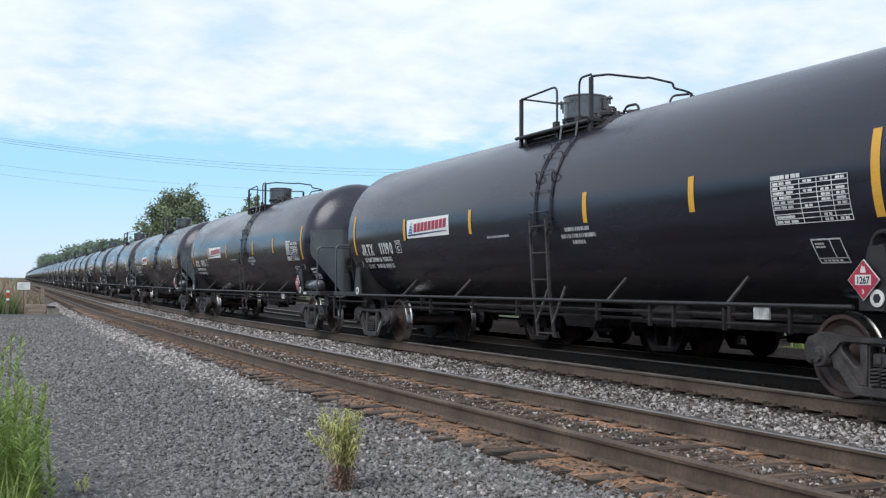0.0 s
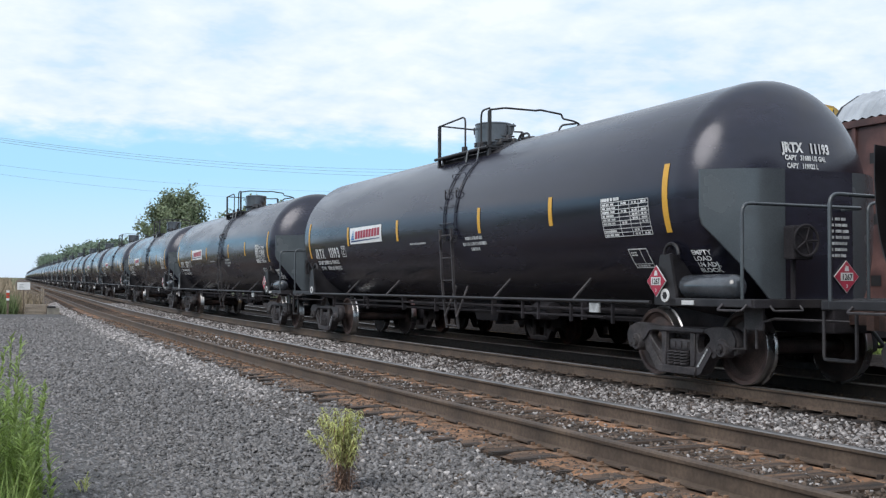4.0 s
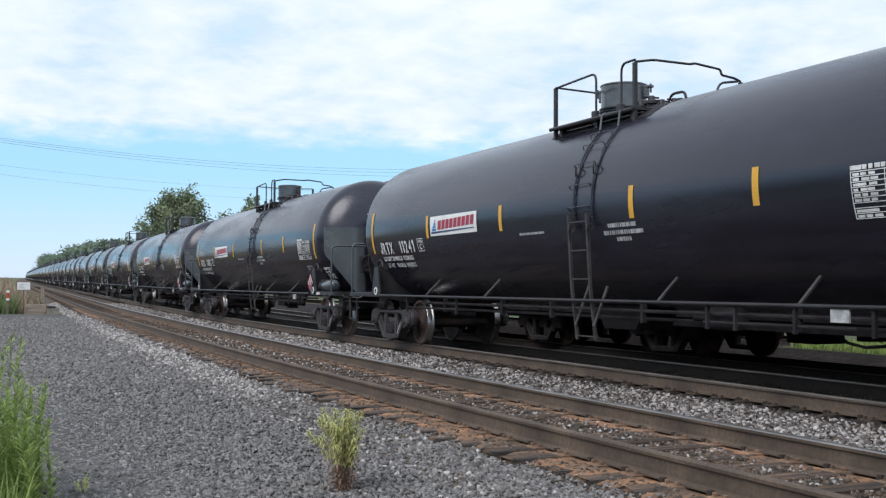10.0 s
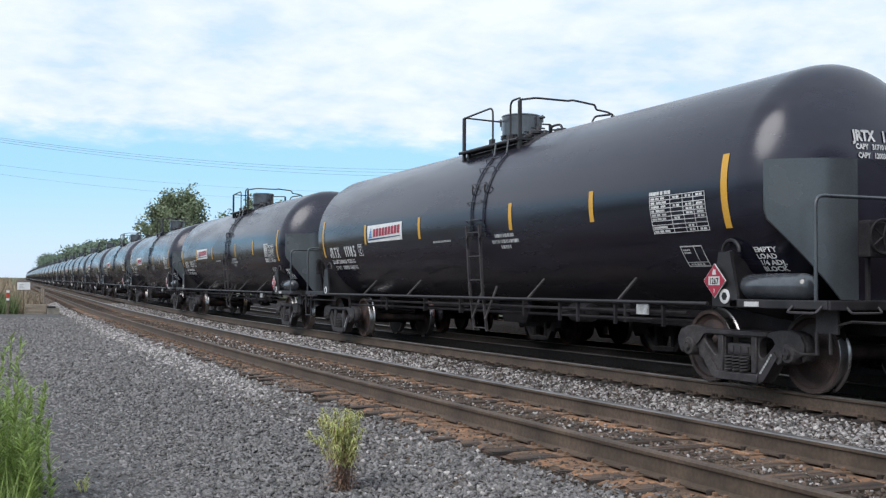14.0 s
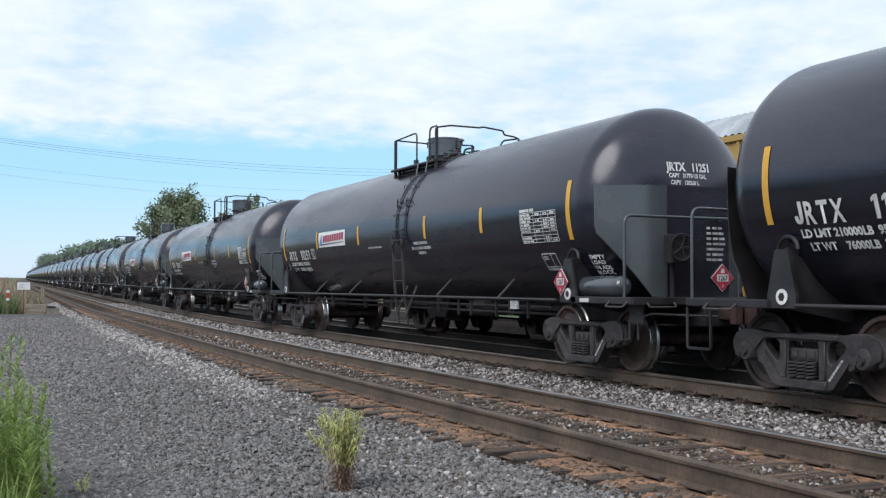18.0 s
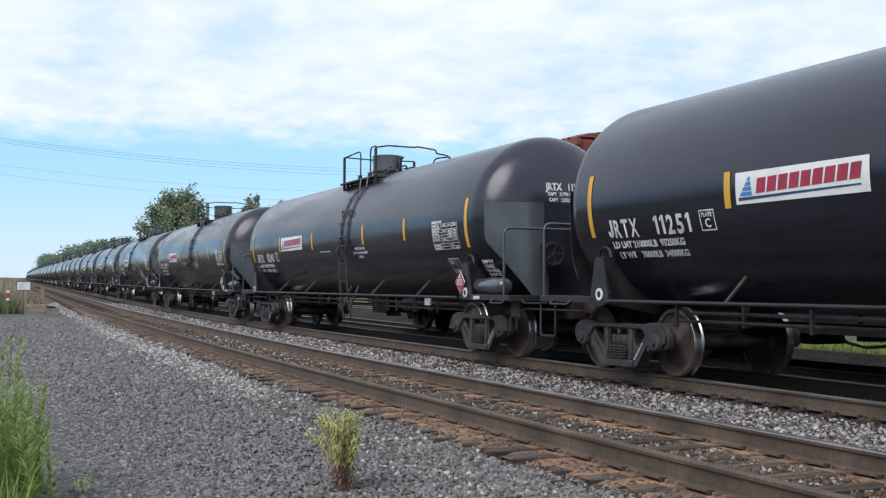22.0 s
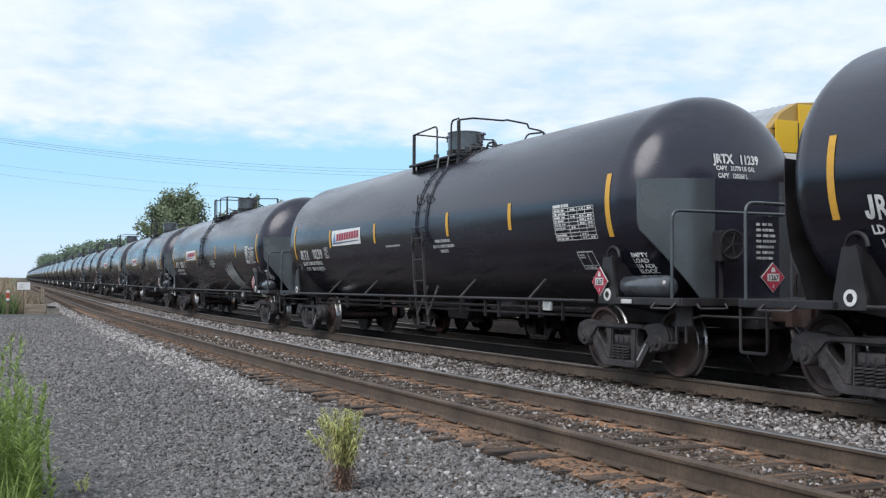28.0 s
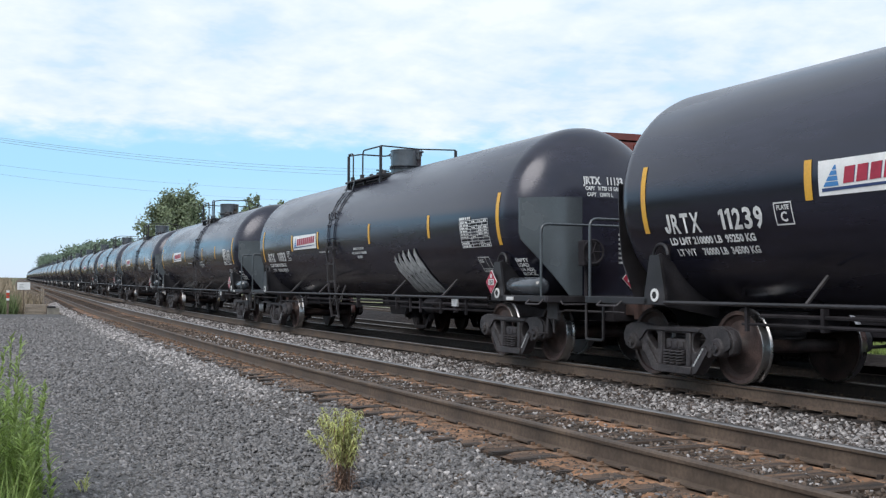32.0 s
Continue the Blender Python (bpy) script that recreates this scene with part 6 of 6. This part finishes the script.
def boxcar(name, label, mat_body, mat_roof, y0, length, eave, ridge, half, track_x, category, perforated, shoulder=0.55, inset=0.0, end_mat=None):
    """Parked covered car: ribbed sides, corrugated roof, end doors, sill and trucks. y0 is its near end."""
    car = thing(name, label, category, at=pose(track_x, y0, LOW))
    L = length
    bm = bmesh.new()
    box(bm, -half, half, 0.0, L, 1.05, eave, 0.02)
    body = part("body", bm, mat_body, car)
    n = int(L / 1.25)
    bm0 = bmesh.new()
    box(bm0, -0.035, 0.035, -0.06, 0.06, 1.10, eave - 0.02, 0.01)
    rib = mesh_of(bm0, "side_post", mat_body)
    for k in range(n + 1):
        y = 0.08 + (L - 0.16) * k / n
        part("side_post", rib, None, car, at=pose(-half - 0.03, y, 0))
    bm = bmesh.new()
    box(bm, -half - 0.10, -half + 0.02, -0.02, L + 0.02, eave - 0.16, eave + 0.02, 0.015)
    part("eave", bm, mat_body, car)
    bm = bmesh.new()
    m = int(L / 0.30)
    rise, flat = ridge - eave, half - shoulder
    sec = [(-half - 0.06, eave + 0.02), (-half + shoulder * 0.35, eave + rise * 0.55), (-flat, eave + rise * 0.93), (0, ridge), (flat, eave + rise * 0.93), (half - shoulder * 0.35, eave + rise * 0.55), (half + 0.06, eave + 0.02)]
    rows = []
    for k in range(m * 2 + 1):
        z = 0.05 if k % 2 else 0.0
        rows.append([bm.verts.new((x, 0.25 + (L - 0.25 - inset) * k / (2 * m), zz + z)) for x, zz in sec])
    for a, b in zip(rows, rows[1:]):
        for i in range(len(sec) - 1):
            bm.faces.new((a[i], a[i + 1], b[i + 1], b[i]))
    for r in (rows[0], rows[-1]):
        bm.faces.new(r)
    part("roof", bm, mat_roof, car, "corrugated roof")
    for y in (0.0, L - inset):
        bm = bmesh.new()
        prism(bm, [(a * 1.004, b + 0.015) for a, b in sec], y + (0.26 if y == 0 else 0.05), y - 0.03, "Y")
        part("roof_end", bm, end_mat or mat_body, car, "worn end cap of the roof")
    for y in (0.0, L):
        s = -1 if y == 0 else 1
        for k in range(4):
            bm = bmesh.new()
            x0 = -half + 0.06 + (2 * half - 0.12) * k / 4
            box(bm, x0, x0 + (2 * half - 0.12) / 4 - 0.05, y + s * 0.005, y + s * 0.07, 1.15, eave - 0.05, 0.02)
            part("end_panel", bm, mat_body, car)
    if perforated:
        for k in range(n):
            y = 0.08 + (L - 0.16) * (k + 0.5) / n
            bm = bmesh.new()
            for j in range(3):
                z = 1.5 + (eave - 2.0) * j / 2.4
                box(bm, -half - 0.012, -half - 0.004, y - 0.16, y + 0.16, z, z + 0.26)
            part("slot_panel", bm, M["black"], car)
    bm = bmesh.new()
    box(bm, -half + 0.05, half - 0.05, 0.05, L - 0.05, 0.80, 1.05, 0.02)
    box(bm, -0.3, 0.3, -0.35, L + 0.35, 0.62, 0.95, 0.02)
    part("sill", bm, M["frame"], car)
    siding_truck(car, 2.6)
    siding_truck(car, L - 2.6)
    return car


red = boxcar("red_boxcar", "faded red boxcar parked on the siding", M["red_car"], M["red_car"], 21.65, 13.0, 4.94, 5.12, 1.50, TRACK_C, "boxcar", False)
for k in range(4):
    bm = bmesh.new()
    box(bm, 0.15 + 0.13 * k, 0.24 + 0.13 * k, -0.078, -0.072, 4.58, 4.74)
    part("writing_bar", bm, M["greymark"], red)
yellow = boxcar("yellow_autorack", "yellow autorack with a grey corrugated roof, parked", M["tan_car"], M["zinc"], 23.3, 26.0, 5.84, 6.68, 1.55, TRACK_D, "autorack", True, 0.88, 0.0, M["tan_car"])
for o in yellow.children:
    if o.name.startswith("end_panel") and o.data.vertices[0].co.y < 1:
        o.data.materials[0] = M["frame"]
for x0, x1, z0, z1, nm in ((-1.52, -0.74, 5.20, 6.10, "end_door"), (-0.70, -0.18, 5.20, 6.58, "end_door"), (-0.12, 0.55, 5.20, 6.56, "end_door"), (0.60, 1.50, 5.20, 6.10, "end_door")):
    bm = bmesh.new()
    box(bm, x0, x1, -0.13, -0.075, z0, z1, 0.015)
    door = part(nm, bm, M["yellow_car"], yellow, "bright yellow end door")
    bm = bmesh.new()
    rod(bm, (x1 + 0.02, -0.12, z0 - 0.4), (x1 + 0.02, -0.12, z1 - 0.05), 0.022, 6)
    part("lock_rod", bm, M["black"], door)
bm = bmesh.new()
box(bm, -1.53, 1.53, -0.12, -0.075, 4.60, 5.18, 0.01)
part("white_band", bm, M["signwhite"], yellow)
brown = boxcar("brown_autorack", "brown autorack with a grey corrugated roof, parked", M["brown_car"], M["zinc"], -4.9, 26.5, 5.62, 6.52, 1.55, TRACK_D, "autorack", True, 0.88, 0.6, M["black"])


def flat_car():
    car = thing("flat_car", "dark empty flat car parked on the siding", "flat car", at=pose(TRACK_C, 2.0, LOW))
    bm = bmesh.new()
    box(bm, -1.45, 1.45, 0, 19.3, 0.98, 1.12, 0.02)
    part("deck", bm, M["under"], car)
    bm = bmesh.new()
    prism(bm, [(0.2, 1.0), (19.1, 1.0), (18.9, 0.72), (15.4, 0.66), (4.0, 0.66), (0.4, 0.72)], -1.45, -1.38)
    part("side_sill", bm, M["under"], car)
    bm = bmesh.new()
    box(bm, -0.3, 0.3, -0.3, 19.7, 0.62, 0.98, 0.02)
    part("centre_sill", bm, M["under"], car)
    for y, w, z in ((9.6, 0.5, 0.50), (11.2, 0.25, 0.56), (12.4, 0.7, 0.46), (8.2, 0.3, 0.55)):
        bm = bmesh.new()
        box(bm, -1.2, -0.5, y, y + w, z, 1.0, 0.02)
        part("brake_gear", bm, M["under"], car)
    bm = bmesh.new()
    tube(bm, [(-1.35, 11.8, 0.70), (-1.35, 11.5, 0.54), (-1.35, 11.1, 0.48), (-1.35, 10.7, 0.52), (-1.35, 10.3, 0.68)], 0.03, 6)
    part("hose", bm, M["black"], car)
    siding_truck(car, 16.88)
    siding_truck(car, 2.6)


flat_car()


# ---- verge: sign, marker, fence, concrete block ----
def verge_things():
    sg = thing("sign", "small white sign on a thin post past the yard", "sign", at=pose(2.91, 57.2, GROUND))
    bm = bmesh.new()
    rod(bm, (0, 0.03, 0), (0, 0.03, 1.75), 0.03, 8)
    part("post", bm, M["wood"], sg)
    bm = bmesh.new()
    box(bm, -0.30, 0.30, -0.012, 0.012, 1.30, 1.67, 0.006)
    part("panel", bm, M["signwhite"], sg)
    bm = bmesh.new()
    for k, w in enumerate((0.24, 0.16, 0.2)):
        box(bm, -0.2, -0.2 + w, -0.018, -0.013, 1.38 + 0.08 * k, 1.41 + 0.08 * k)
    part("writing_bars", bm, M["greymark"], sg)
    mk = thing("marker_post", "red and white marker post in weeds", "marker post", at=pose(2.15, 56.2, GROUND))
    bm = bmesh.new()
    box(bm, -0.05, 0.05, -0.03, 0.03, 0, 1.24, 0.01)
    part("post", bm, M["wood"], mk)
    for z, ma in ((0.78, "signwhite"), (0.90, "orange"), (1.04, "orange"), (1.16, "signwhite")):
        bm = bmesh.new()
        box(bm, -0.07, 0.07, -0.045, -0.03, z, z + 0.11, 0.004)
        part("band", bm, M[ma], mk)
    cb = thing("concrete_block", "low weathered concrete block with a dark steel cap", "concrete block", at=pose(4.22, 56.4, GROUND))
    bm = bmesh.new()
    box(bm, -0.26, 0.30, -0.25, 0.25, -0.2, 0.42, 0.03)
    part("block", bm, M["concrete"], cb)
    bm = bmesh.new()
    box(bm, -0.28, 0.12, -0.27, 0.20, 0.42, 0.50, 0.01)
    part("cap", bm, M["frame"], cb)
    tw = thing("timber_wall", "low wall of stacked tan timbers past the yard", "retaining wall", at=pose(3.42, 56.5, GROUND))
    for k in range(4):
        bm = bmesh.new()
        box(bm, -0.50 + 0.03 * (k % 2), 0.50 - 0.02 * (k % 2), -0.12, 0.12, -0.2 + 0.2 * k, -0.01 + 0.2 * k, 0.02)
        part("timber", bm, M["driftwood"], tw)
    fe = thing("fence", "sparse low wire fence on thin weathered posts", "fence", at=pose(3.86, 57.6, GROUND))
    rng = random.Random(9)
    posts = [(0.11 * k + rng.uniform(-0.03, 0.03), 1.9 * k, 1.42 + rng.uniform(-0.15, 0.10)) for k in range(6)]
    for x, y, h in posts:
        bm = bmesh.new()
        rod(bm, (x, y, -0.2), (x + rng.uniform(-0.04, 0.04), y, h), 0.028, 6, 0.022)
        part("post", bm, M["driftwood"], fe)
    for z in (0.7, 1.0, 1.28):
        bm = bmesh.new()
        tube(bm, [(x - 0.03, y, z) for x, y, h in posts], 0.006, 4)
        part("wire", bm, M["wire"], fe)


verge_things()


def power_line():
    """Two poles out of view and sagging conductors between them."""
    a, b = Vector((-12.0, 98.0, 0)), Vector((50.0, 103.0, 0))
    poles = []
    for p, h in ((a, 15.9), (b, 14.1)):
        po = thing("utility_pole", "tall weathered wooden utility pole with crossarms", "utility pole", "power line poles", at=pose(p.x, p.y, GROUND - 0.2))
        bm = bmesh.new()
        rod(bm, (0, 0, 0), (0, 0, h), 0.18, 10, 0.11)
        part("pole", bm, M["wood"], po)
        for z in (h - 0.4, h - 3.4):
            bm = bmesh.new()
            box(bm, -1.4, 1.4, -0.06, 0.06, z - 0.35, z - 0.2, 0.01)
            part("crossarm", bm, M["wood"], po)
        poles.append((p, h))
    for dx, dz in ((-1.3, -0.05), (0.0, -0.32), (1.3, -0.65), (-1.2, -2.4), (1.2, -3.4)):
        p = Vector((poles[0][0].x + dx, poles[0][0].y, GROUND + poles[0][1] + dz))
        q = Vector((poles[1][0].x + dx, poles[1][0].y, GROUND + poles[1][1] + dz))
        pts = [p.lerp(q, t) + Vector((0, 0, -1.6 * 4 * t * (1 - t))) for t in (i / 24 for i in range(25))]
        bm = bmesh.new()
        tube(bm, pts, 0.014 if dz > -1 else 0.009, 4)
        tagged(new("power_line", mesh_of(bm, "power_line", M["wire"])), "thin sagging overhead conductor", "power line", "power lines")


power_line()

motions()
